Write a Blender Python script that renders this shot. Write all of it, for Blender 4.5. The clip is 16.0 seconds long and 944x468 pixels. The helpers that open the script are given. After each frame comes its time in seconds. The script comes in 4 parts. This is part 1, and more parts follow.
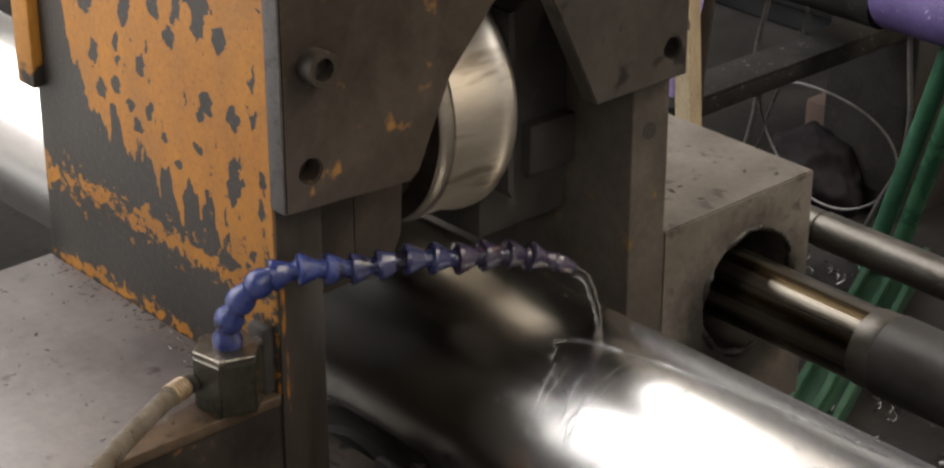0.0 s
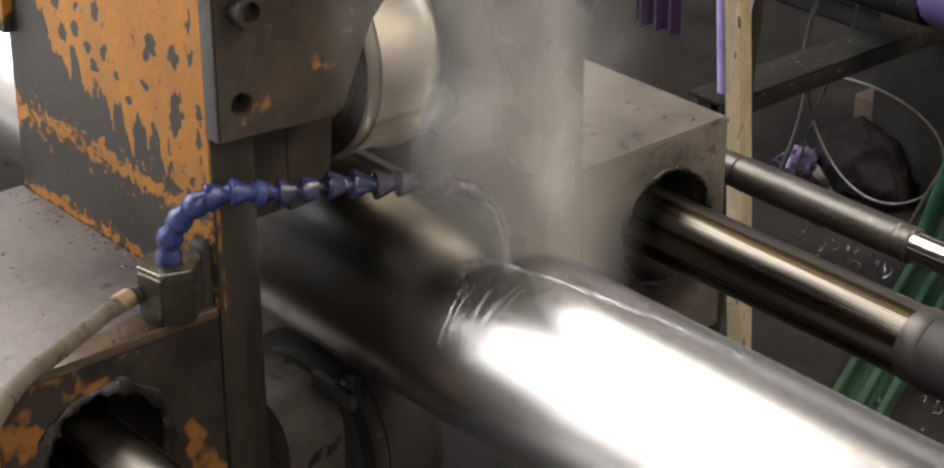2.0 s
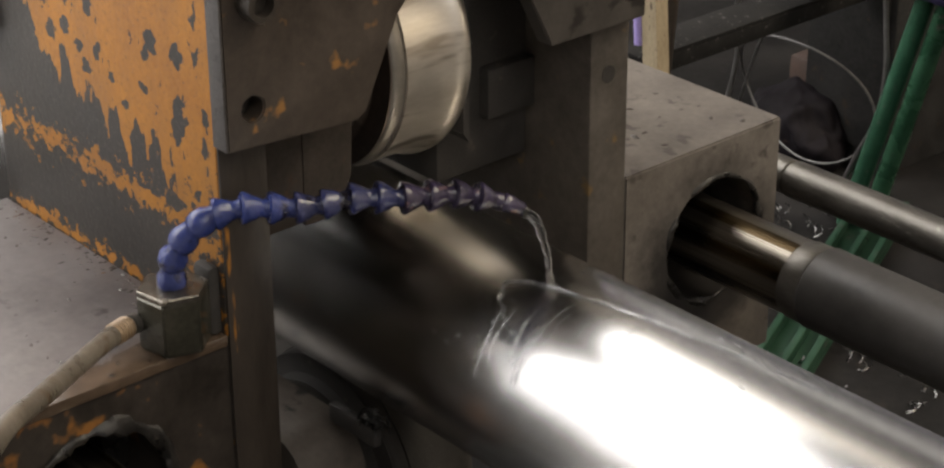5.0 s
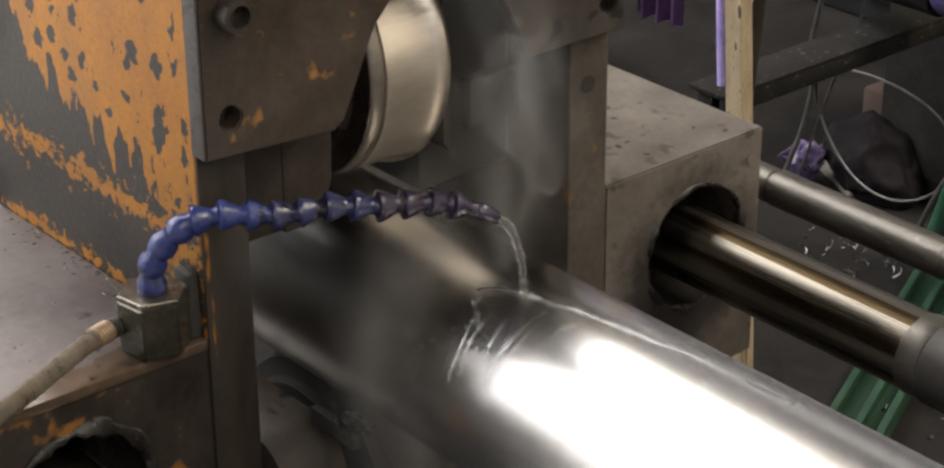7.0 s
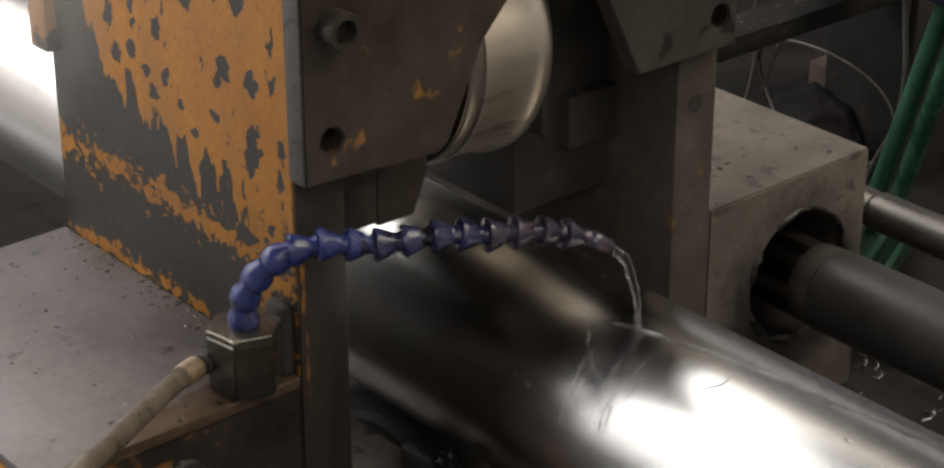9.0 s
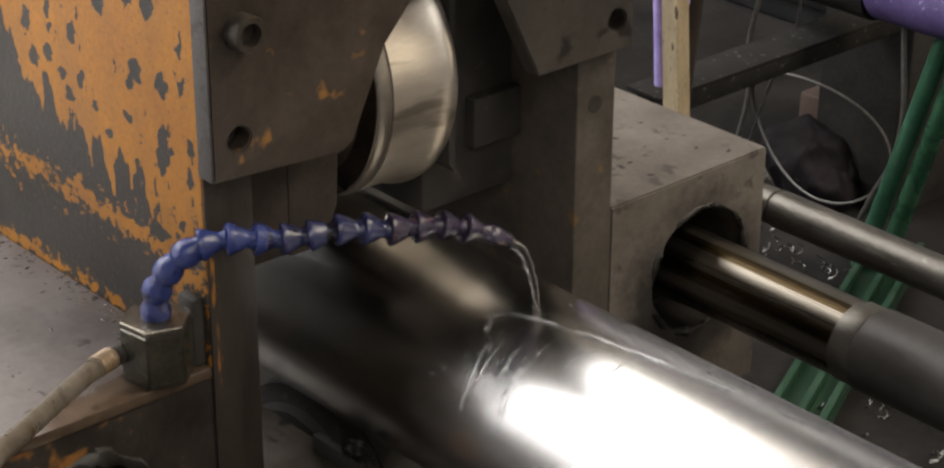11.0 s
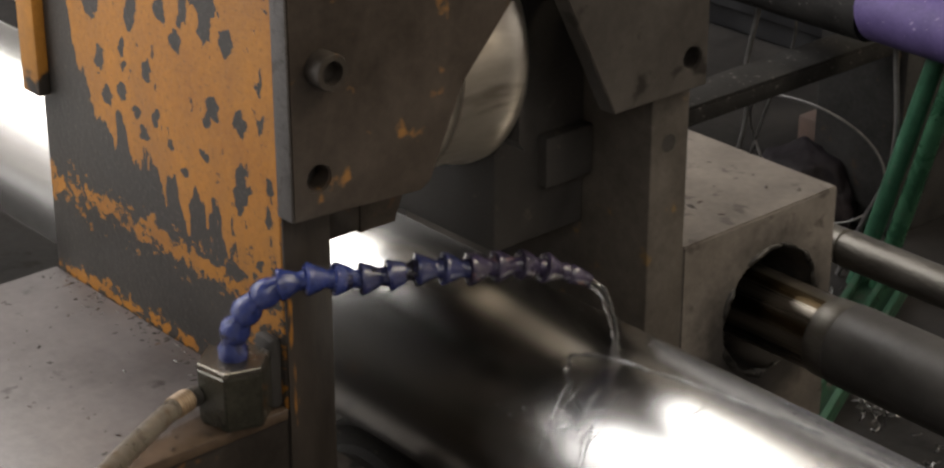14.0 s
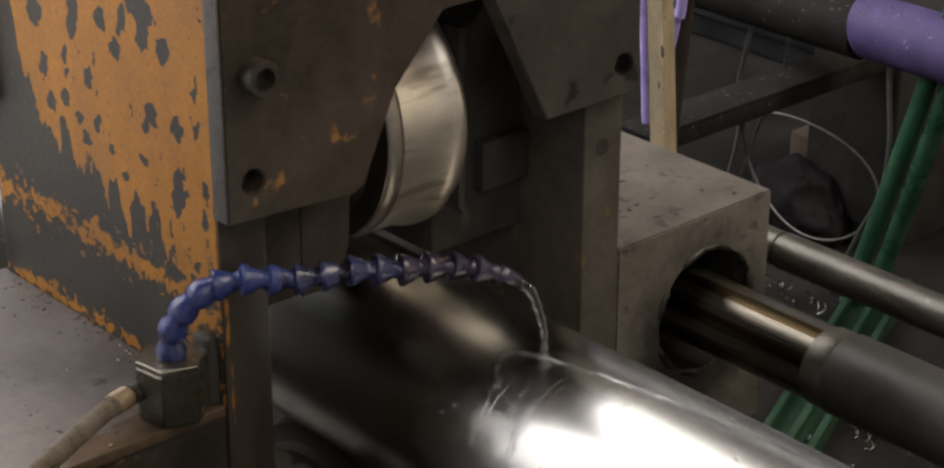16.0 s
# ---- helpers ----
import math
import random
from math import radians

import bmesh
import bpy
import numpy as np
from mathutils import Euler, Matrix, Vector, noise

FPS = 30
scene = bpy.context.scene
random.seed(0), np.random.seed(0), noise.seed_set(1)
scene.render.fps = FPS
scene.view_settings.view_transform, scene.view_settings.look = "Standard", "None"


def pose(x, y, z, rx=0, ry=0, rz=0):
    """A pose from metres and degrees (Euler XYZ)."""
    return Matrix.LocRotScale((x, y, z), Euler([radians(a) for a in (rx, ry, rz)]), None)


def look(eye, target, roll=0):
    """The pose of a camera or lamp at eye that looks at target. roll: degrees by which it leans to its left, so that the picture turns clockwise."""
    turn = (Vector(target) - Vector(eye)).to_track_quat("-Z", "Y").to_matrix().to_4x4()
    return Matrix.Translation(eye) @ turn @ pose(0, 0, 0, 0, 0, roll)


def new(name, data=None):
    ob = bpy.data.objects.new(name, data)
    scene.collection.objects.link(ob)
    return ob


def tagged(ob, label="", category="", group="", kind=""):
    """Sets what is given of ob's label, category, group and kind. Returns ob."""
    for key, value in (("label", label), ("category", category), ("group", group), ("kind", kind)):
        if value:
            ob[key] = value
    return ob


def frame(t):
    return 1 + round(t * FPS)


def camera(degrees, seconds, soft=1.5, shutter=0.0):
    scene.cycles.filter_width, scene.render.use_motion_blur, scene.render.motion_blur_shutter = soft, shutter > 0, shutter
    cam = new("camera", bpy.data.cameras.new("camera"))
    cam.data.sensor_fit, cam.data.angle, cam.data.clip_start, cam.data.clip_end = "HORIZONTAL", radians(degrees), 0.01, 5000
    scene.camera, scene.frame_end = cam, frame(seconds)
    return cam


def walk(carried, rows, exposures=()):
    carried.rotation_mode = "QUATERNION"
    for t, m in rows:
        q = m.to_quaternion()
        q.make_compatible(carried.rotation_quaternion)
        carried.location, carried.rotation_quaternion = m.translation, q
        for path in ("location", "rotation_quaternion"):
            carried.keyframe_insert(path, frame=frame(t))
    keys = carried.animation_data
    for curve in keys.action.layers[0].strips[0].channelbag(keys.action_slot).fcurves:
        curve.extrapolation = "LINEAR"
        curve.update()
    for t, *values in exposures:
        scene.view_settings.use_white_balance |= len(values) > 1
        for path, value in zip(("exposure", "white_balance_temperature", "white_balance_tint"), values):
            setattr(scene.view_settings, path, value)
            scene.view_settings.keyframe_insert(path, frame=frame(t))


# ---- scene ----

rng_bits = random.Random(3)

# ------------------------------------------------------------------ camera
cam = camera(25.02, 16.0, soft=2.3, shutter=0.5)
walk(cam, [
    (0, pose(1.2240, -0.9021, 0.7157, 64.232, -0.005, 48.099)),
    (0.5, pose(1.2231, -0.9076, 0.7193, 63.845, -0.030, 48.325)),
    (1, pose(1.2372, -0.9164, 0.7184, 64.172, 0.023, 48.822)),
    (1.5, pose(1.2342, -0.9189, 0.7450, 63.633, 0.109, 49.152)),
    (2, pose(1.2530, -0.9450, 0.7531, 63.836, 0.169, 49.349)),
    (2.5, pose(1.2781, -0.9680, 0.7526, 64.167, 0.197, 49.454)),
    (3, pose(1.3416, -0.9378, 0.7316, 63.999, 0.278, 49.502)),
    (3.5, pose(1.3606, -0.9110, 0.6938, 63.788, 0.129, 49.299)),
    (4, pose(1.3779, -0.8874, 0.6800, 63.767, 0.268, 48.856)),
    (6.5, pose(1.1853, -0.8287, 0.6931, 63.409, 0.345, 49.355)),
    (7, pose(1.1877, -0.8329, 0.7000, 63.689, 0.376, 49.797)),
    (7.5, pose(1.2052, -0.8600, 0.7021, 63.938, 0.060, 49.548)),
    (8, pose(1.2327, -0.8735, 0.7093, 64.071, 0.121, 50.240)),
    (8.5, pose(1.2701, -0.8558, 0.6811, 64.010, 0.277, 50.152)),
    (9, pose(1.3100, -0.8309, 0.6646, 63.868, 0.118, 49.698)),
    (11.5, pose(1.1980, -0.8617, 0.7024, 64.299, -0.242, 48.195)),
    (12, pose(1.2032, -0.8810, 0.7183, 64.504, -0.160, 48.155)),
    (12.5, pose(1.1945, -0.8997, 0.7171, 64.835, 0.110, 48.197)),
    (13, pose(1.1814, -0.8970, 0.7178, 64.998, 0.050, 48.320)),
    (13.5, pose(1.2203, -0.8960, 0.7130, 65.178, -0.071, 48.925)),
    (14, pose(1.2898, -0.8741, 0.6736, 65.327, 0.067, 48.801)),
    (14.5, pose(1.3047, -0.8673, 0.6652, 65.350, 0.195, 48.493)),
    (15, pose(1.2915, -0.8713, 0.6741, 65.410, 0.158, 48.317)),
    (15.5, pose(1.2812, -0.8742, 0.6794, 65.447, 0.069, 48.353)),
    (16, pose(1.2722, -0.8704, 0.6937, 65.418, -0.056, 48.491)),
], exposures=[(0, 0.4), (0.5, 0.46), (1, 0.5), (1.5, 0.5), (2, 0.5), (2.5, -0.2), (3, -0.36), (3.5, -0.15), (4, 0.2), (6.5, 0.45), (7, 0.5), (7.5, 0.5), (8, -0.15), (8.5, -0.35), (9, -0.1), (11.5, 0.36), (12.5, 0.4), (13, 0.45), (13.5, 0.05), (14, 0.1), (14.5, 0.05), (15, 0.1), (15.5, 0.0), (16, -0.05)])

# ------------------------------------------------------------------ light
scene.view_settings.exposure = 0.0
world = bpy.data.worlds.new("world")
scene.world = world
world.use_nodes = True
wbg = world.node_tree.nodes["Background"]
wbg.inputs[0].default_value = (0.62, 0.66, 0.72, 1)
wbg.inputs[1].default_value = 0.02


def area(name, m, sx, sy, watts, colour):
    lamp = bpy.data.lights.new(name, "AREA")
    lamp.shape, lamp.size, lamp.size_y = "RECTANGLE", sx, sy
    lamp.energy, lamp.color = watts, colour
    ob = new(name, lamp)
    ob.matrix_world = m
    return ob


# large area lamps, sources unseen; most placed by what tube and roll mirror
area("overhead_lamp", look((-6.1, -2.2, 3.95), (-6.1, -2.2, 0)), 7.6, 7.3, 1180, (1.0, 0.975, 0.945))
area("side_lamp", look((-4.6, -5.95, 1.2), (-4.6, 0, 1.2)), 6.0, 2.6, 85, (0.95, 0.96, 0.98))
area("overhead_lamp", look((2.7, 3.1, 3.95), (2.7, 3.1, 0)), 2.6, 2.0, 250, (1.0, 0.88, 0.70))
# guessed warm source low in the east, added for the roll's warm glow
area("side_lamp", look((6.93, 5.4, 1.5), (0, 5.4, 1.5)), 2.6, 1.5, 42, (1.0, 0.84, 0.62))
# front fill, added to brighten the faces towards +x; no source known
area("overhead_lamp", look((4.6, -1.5, 3.95), (4.6, -1.5, 0)), 3.6, 4.0, 152, (1.0, 0.955, 0.90))
area("overhead_lamp", look((-5.0, 1.95, 3.95), (-5.0, 1.95, 0)), 7.0, 0.7, 34, (1.0, 0.9, 0.74))
area("side_lamp", look((-5.6, 6.93, 3.0), (-5.6, 0, 2.6)), 6.0, 0.25, 12, (1.0, 0.97, 0.95))



# ------------------------------------------------------------------ materials
def nodes_of(name):
    m = bpy.data.materials.new(name)
    m.use_nodes = True
    nt = m.node_tree
    return m, nt, nt.nodes["Principled BSDF"]


def coords(nt, stretch=(1, 1, 1)):
    tc = nt.nodes.new("ShaderNodeTexCoord")
    mp = nt.nodes.new("ShaderNodeMapping")
    mp.inputs["Scale"].default_value = stretch
    nt.links.new(tc.outputs["Object"], mp.inputs["Vector"])
    return mp.outputs["Vector"]


def noise_of(nt, vec, scale, detail=6.0, rough=0.6, distort=0.0):
    n = nt.nodes.new("ShaderNodeTexNoise")
    n.inputs["Scale"].default_value = scale
    n.inputs["Detail"].default_value = detail
    n.inputs["Roughness"].default_value = rough
    n.inputs["Distortion"].default_value = distort
    nt.links.new(vec, n.inputs["Vector"])
    return n.outputs["Fac"]


def ramp(nt, fac, *stops):
    r = nt.nodes.new("ShaderNodeValToRGB")
    els = r.color_ramp.elements
    while len(els) < len(stops):
        els.new(0.5)
    for e, (p, c) in zip(els, stops):
        e.position = p
        e.color = (*c, 1) if len(c) == 3 else c
    nt.links.new(fac, r.inputs["Fac"])
    return r.outputs["Color"]


def grey(v):
    return (v, v, v)


def maths(nt, op, a, b=None, clamp=False):
    n = nt.nodes.new("ShaderNodeMath")
    n.operation, n.use_clamp = op, clamp
    for k, v in enumerate((a, b)):
        if v is None:
            continue
        if isinstance(v, (int, float)):
            n.inputs[k].default_value = v
        else:
            nt.links.new(v, n.inputs[k])
    return n.outputs[0]


def blend(nt, fac, a, b):
    n = nt.nodes.new("ShaderNodeMix")
    n.data_type = "RGBA"
    for k, v in ((0, fac), (6, a), (7, b)):
        if isinstance(v, tuple):
            n.inputs[k].default_value = (*v, 1)
        elif isinstance(v, (int, float)):
            n.inputs[k].default_value = v
        else:
            nt.links.new(v, n.inputs[k])
    return n.outputs[2]


def bump_of(nt, p, height, strength, distance=0.002):
    b = nt.nodes.new("ShaderNodeBump")
    b.inputs["Strength"].default_value = strength
    b.inputs["Distance"].default_value = distance
    nt.links.new(height, b.inputs["Height"])
    nt.links.new(b.outputs["Normal"], p.inputs["Normal"])


def surface(name, dark, light, scale=20.0, rough=(0.45, 0.7), metal=0.0, bump=0.25, spots=None, spot_scale=60.0, stretch=(1, 1, 1), spec=0.5, cover=0.63, brushed=0.0):
    """A worn surface: two scales of colour noise, uneven gloss, fine relief, and specks of a third colour."""
    m, nt, p = nodes_of(name)
    v = coords(nt, stretch)
    big = noise_of(nt, v, scale, 5, 0.65)
    fine = noise_of(nt, v, scale * 9, 4, 0.7)
    mixed = maths(nt, "ADD", maths(nt, "MULTIPLY", big, 0.65), maths(nt, "MULTIPLY", fine, 0.35))
    col = ramp(nt, mixed, (0.32, dark), (0.68, light))
    if spots:
        sp = noise_of(nt, v, spot_scale, 3, 0.55)
        col = blend(nt, ramp(nt, sp, (cover, grey(0)), (cover + 0.07, grey(1))), col, spots)
    nt.links.new(col, p.inputs["Base Color"])
    nt.links.new(ramp(nt, big, (0.3, grey(rough[0])), (0.7, grey(rough[1]))), p.inputs["Roughness"])
    p.inputs["Metallic"].default_value = metal
    p.inputs["Specular IOR Level"].default_value = spec
    if brushed:
        tan = nt.nodes.new("ShaderNodeTangent")
        tan.direction_type, tan.axis = "RADIAL", "X"
        nt.links.new(tan.outputs[0], p.inputs["Tangent"])
        p.inputs["Anisotropic"].default_value = brushed
    if bump:
        bump_of(nt, p, mixed, bump)
    return m


EDGESTEEL = surface("worn_edge_steel", (0.035, 0.031, 0.03), (0.105, 0.097, 0.093), 40, (0.35, 0.6), 0.3, 0.5, (0.03, 0.025, 0.022), 60, cover=0.58)
PLATE_GREY = surface("grey_oily_plate", (0.03, 0.026, 0.023), (0.075, 0.066, 0.058), 9, (0.34, 0.58), 0.3, 0.22, (0.018, 0.015, 0.013), 26, cover=0.6)
FRAMEIRON = surface("grey_iron", (0.04, 0.034, 0.028), (0.11, 0.095, 0.082), 12, (0.4, 0.62), 0.25, 0.3, (0.14, 0.09, 0.04), 34)
LEGIRON = surface("near_black_iron", (0.014, 0.012, 0.010), (0.044, 0.036, 0.029), 16, (0.3, 0.6), 0.3, 0.4, (0.16, 0.075, 0.012), 30, cover=0.66)
LEGSKIN = surface("dripped_dark_skin", (0.014, 0.0115, 0.0095), (0.038, 0.03, 0.024), 18, (0.3, 0.6), 0.1, 0.4, (0.36, 0.15, 0.015), 30, stretch=(1, 1.6, 0.35), cover=0.69, spec=0.3)
IRON = surface("dark_iron", (0.022, 0.018, 0.014), (0.07, 0.057, 0.047), 14, (0.38, 0.62), 0.35, 0.3, (0.11, 0.06, 0.025), 34)
PLATE = surface("oily_plate", (0.022, 0.0165, 0.0125), (0.066, 0.051, 0.04), 11, (0.3, 0.52), 0.3, 0.2, (0.24, 0.12, 0.035), 30, cover=0.645)
SCALE = surface("scaled_plate", (0.066, 0.056, 0.054), (0.155, 0.136, 0.131), 8, (0.34, 0.62), 0.15, 0.35, (0.035, 0.028, 0.025), 30, cover=0.66)
GREYPAINT = surface("grey_block", (0.07, 0.06, 0.052), (0.15, 0.131, 0.115), 12, (0.4, 0.72), 0.05, 0.45, (0.05, 0.042, 0.036), 38, cover=0.6)
# Black for greasy parts and for parts that only lie in shade.
BLACK = surface("grease_and_shade_black", (0.018, 0.0165, 0.015), (0.042, 0.038, 0.035), 40, (0.5, 0.8), 0.0, 0.6, (0.06, 0.05, 0.042), 50, cover=0.66, spec=0.25)
GREASE = surface("wet_black_grease", (0.006, 0.0055, 0.005), (0.017, 0.015, 0.013), 60, (0.18, 0.5), 0.0, 0.9, (0.05, 0.042, 0.035), 90, cover=0.68)
DARKBROWN = surface("dark_brown", (0.018, 0.0145, 0.012), (0.045, 0.036, 0.03), 22, (0.45, 0.7), 0.1, 0.4, (0.05, 0.028, 0.016), 40, spec=0.12)
BEDIRON = surface("wet_bed_iron", (0.012, 0.0112, 0.0105), (0.034, 0.0315, 0.03), 9, (0.5, 0.85), 0.0, 0.5, (0.012, 0.01, 0.008), 20, spec=0.08)
BLUE = surface("blue_plastic", (0.013, 0.02, 0.078), (0.035, 0.05, 0.185), 26, (0.05, 0.34), 0.0, 0.9, (0.010, 0.010, 0.03), 46, cover=0.58)
BLUEDARK = surface("dark_violet_plastic", (0.012, 0.009, 0.017), (0.04, 0.031, 0.066), 40, (0.03, 0.16), 0.0, 0.6, (0.11, 0.06, 0.06), 60, cover=0.6)
BLUEMID = surface("dim_blue_plastic", (0.010, 0.012, 0.036), (0.030, 0.035, 0.105), 34, (0.04, 0.22), 0.0, 0.6, (0.012, 0.010, 0.016), 44, cover=0.56)
RUBBER = surface("tan_hose", (0.05, 0.042, 0.032), (0.15, 0.128, 0.102), 24, (0.22, 0.42), 0.0, 0.4, (0.065, 0.045, 0.028), 40, cover=0.6)
BRASS = surface("wet_fitting", (0.026, 0.024, 0.018), (0.085, 0.08, 0.062), 24, (0.06, 0.3), 0.5, 0.25, (0.12, 0.06, 0.02), 50)
WETCAP = surface("wet_sky_bright_steel", (0.06, 0.053, 0.043), (0.22, 0.20, 0.17), 46, (0.06, 0.36), 0.85, 0.7, (0.13, 0.06, 0.03), 70, cover=0.58)
RUST = surface("rusty_fitting", (0.10, 0.065, 0.035), (0.28, 0.2, 0.125), 60, (0.3, 0.6), 0.3, 0.5)
CHROME = surface("chrome_rod", (0.04, 0.032, 0.022), (0.31, 0.28, 0.24), 6, (0.2, 0.46), 1.0, 0.2, (0.05, 0.035, 0.018), 8, stretch=(0.10, 7, 7), cover=0.52)
BRIGHTROD = surface("bright_rod", (0.35, 0.34, 0.33), (0.6, 0.59, 0.57), 10, (0.12, 0.25), 1.0, 0.05, stretch=(0.15, 5, 5))
SLEEVE = surface("grey_sleeve", (0.032, 0.03, 0.028), (0.075, 0.07, 0.066), 12, (0.42, 0.6), 0.4, 0.15)
SLEEVE2 = surface("worn_sleeve", (0.07, 0.064, 0.055), (0.17, 0.158, 0.142), 22, (0.3, 0.52), 0.8, 0.35, (0.26, 0.245, 0.22), 60, stretch=(0.6, 2, 2), cover=0.66)
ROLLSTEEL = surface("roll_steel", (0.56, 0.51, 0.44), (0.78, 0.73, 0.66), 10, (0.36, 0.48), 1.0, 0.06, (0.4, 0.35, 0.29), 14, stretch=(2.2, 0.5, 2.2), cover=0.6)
TUBE = surface("wet_tube_steel", (0.47, 0.46, 0.45), (0.61, 0.6, 0.588), 5, (0.215, 0.275), 1.0, 0.005, stretch=(0.08, 4, 4), brushed=0.84)
WOOD = surface("weathered_wood", (0.19, 0.145, 0.085), (0.40, 0.325, 0.215), 20, (0.6, 0.8), 0.0, 0.3, (0.05, 0.035, 0.025), 40, stretch=(3, 3, 0.9), cover=0.62)
GREYGREEN = surface("green_paint", (0.010, 0.042, 0.024), (0.036, 0.115, 0.065), 16, (0.3, 0.55), 0.0, 0.2, (0.07, 0.075, 0.065), 30)
DARKGREY = surface("backdrop_black", (0.006, 0.006, 0.007), (0.018, 0.018, 0.02), 8, (0.4, 0.7), 0.0, 0.2)
CARD = surface("dirty_card", (0.1, 0.09, 0.08), (0.22, 0.2, 0.18), 12, (0.6, 0.85), 0.0, 0.3)
GREEN = surface("green_paint", (0.008, 0.024, 0.014), (0.02, 0.062, 0.034), 16, (0.35, 0.6), 0.0, 0.2, (0.05, 0.045, 0.04), 30)
# STEEL and BEAM are darkened too: the gloom is put into them.
STEEL = surface("dusty_steel", (0.014, 0.0133, 0.0128), (0.042, 0.04, 0.039), 12, (0.5, 0.75), 0.1, 0.35, (0.05, 0.035, 0.025), 40, spec=0.15)
BEAM = surface("dusty_beam", (0.006, 0.0056, 0.0053), (0.022, 0.0205, 0.0195), 16, (0.6, 0.85), 0.0, 0.4, (0.07, 0.066, 0.062), 90, spec=0.12)
FLOOR = surface("oily_gloom_floor", (0.009, 0.0085, 0.0085), (0.026, 0.024, 0.023), 5, (0.5, 0.85), 0.0, 0.5, (0.024, 0.021, 0.019), 14, spec=0.06)
CONCRETE = surface("pale_floor", (0.2, 0.2, 0.205), (0.36, 0.36, 0.365), 4, (0.6, 0.85), 0.0, 0.3, (0.12, 0.118, 0.115), 9)
# unseen walls, pale so that they bounce light into the dark parts
WALL = surface("hall_wall", (0.4, 0.385, 0.37), (0.5, 0.48, 0.465), 1.2, (0.7, 0.9), 0.0, 0.1)
ROOF = surface("dark_roof", (0.045, 0.042, 0.04), (0.085, 0.08, 0.075), 1.5, (0.7, 0.9), 0.0, 0.1)
WIRE = surface("pale_wire", (0.05, 0.047, 0.046), (0.14, 0.133, 0.13), 30, (0.25, 0.5), 0.3, 0.1)
# violet light on the casing is put into its base colour
SCUFFED = surface("scuffed_violet", (0.048, 0.034, 0.10), (0.10, 0.075, 0.19), 18, (0.5, 0.7), 0.0, 0.3, (0.24, 0.21, 0.32), 110, cover=0.66, spec=0.2)
CURTAIN = surface("violet_curtain", (0.05, 0.02, 0.065), (0.13, 0.065, 0.18), 16, (0.4, 0.6), 0.0, 0.3, (0.45, 0.38, 0.5), 120, cover=0.7)
SACK = surface("dark_sacking", (0.006, 0.005, 0.006), (0.02, 0.017, 0.02), 14, (0.5, 0.75), 0.0, 0.6, (0.04, 0.03, 0.028), 40, cover=0.68, spec=0.08)
SWARF = surface("wet_swarf", (0.03, 0.029, 0.028), (0.2, 0.195, 0.19), 60, (0.12, 0.4), 0.9, 0.2)
PIPEGREEN = surface("wet_green_paint", (0.008, 0.032, 0.017), (0.028, 0.088, 0.046), 16, (0.15, 0.45), 0.0, 0.2, (0.05, 0.045, 0.04), 30)
RINGSTEEL = surface("dull_ring_steel", (0.17, 0.155, 0.135), (0.30, 0.275, 0.245), 14, (0.36, 0.5), 0.9, 0.1)
# hub steel, much darker than the tread
HUB = surface("dark_hub_steel", (0.035, 0.026, 0.021), (0.10, 0.078, 0.064), 10, (0.22, 0.4), 0.8, 0.1)
LOWIRON = surface("brown_oily_casting", (0.045, 0.037, 0.031), (0.115, 0.096, 0.08), 11, (0.35, 0.6), 0.2, 0.35, (0.012, 0.01, 0.009), 30, cover=0.6)
# lilac stands in for violet light on the pipes; no violet lamp is set
LILAC = surface("lilac_light_tint", (0.24, 0.175, 0.46), (0.44, 0.36, 0.70), 20, (0.35, 0.55), 0.0, 0.2)
WINGRUST = surface("rusty_casting", (0.012, 0.01, 0.008), (0.045, 0.036, 0.03), 12, (0.3, 0.6), 0.2, 0.5, (0.2, 0.088, 0.022), 24, cover=0.585)
YSIDE = surface("chipped_orange", (0.26, 0.11, 0.016), (0.5, 0.22, 0.033), 16, (0.4, 0.6), 0.0, 0.4, (0.03, 0.025, 0.02), 26, cover=0.57)
# the bag's violet light is mixed into its colour
FILM = surface("violet_tinted_plastic", (0.06, 0.04, 0.10), (0.18, 0.135, 0.26), 30, (0.12, 0.3), 0.0, 0.5, (0.03, 0.02, 0.04), 34, cover=0.55)
RED = surface("brick_red", (0.05, 0.03, 0.024), (0.095, 0.06, 0.046), 20, (0.6, 0.8), 0.0, 0.3)


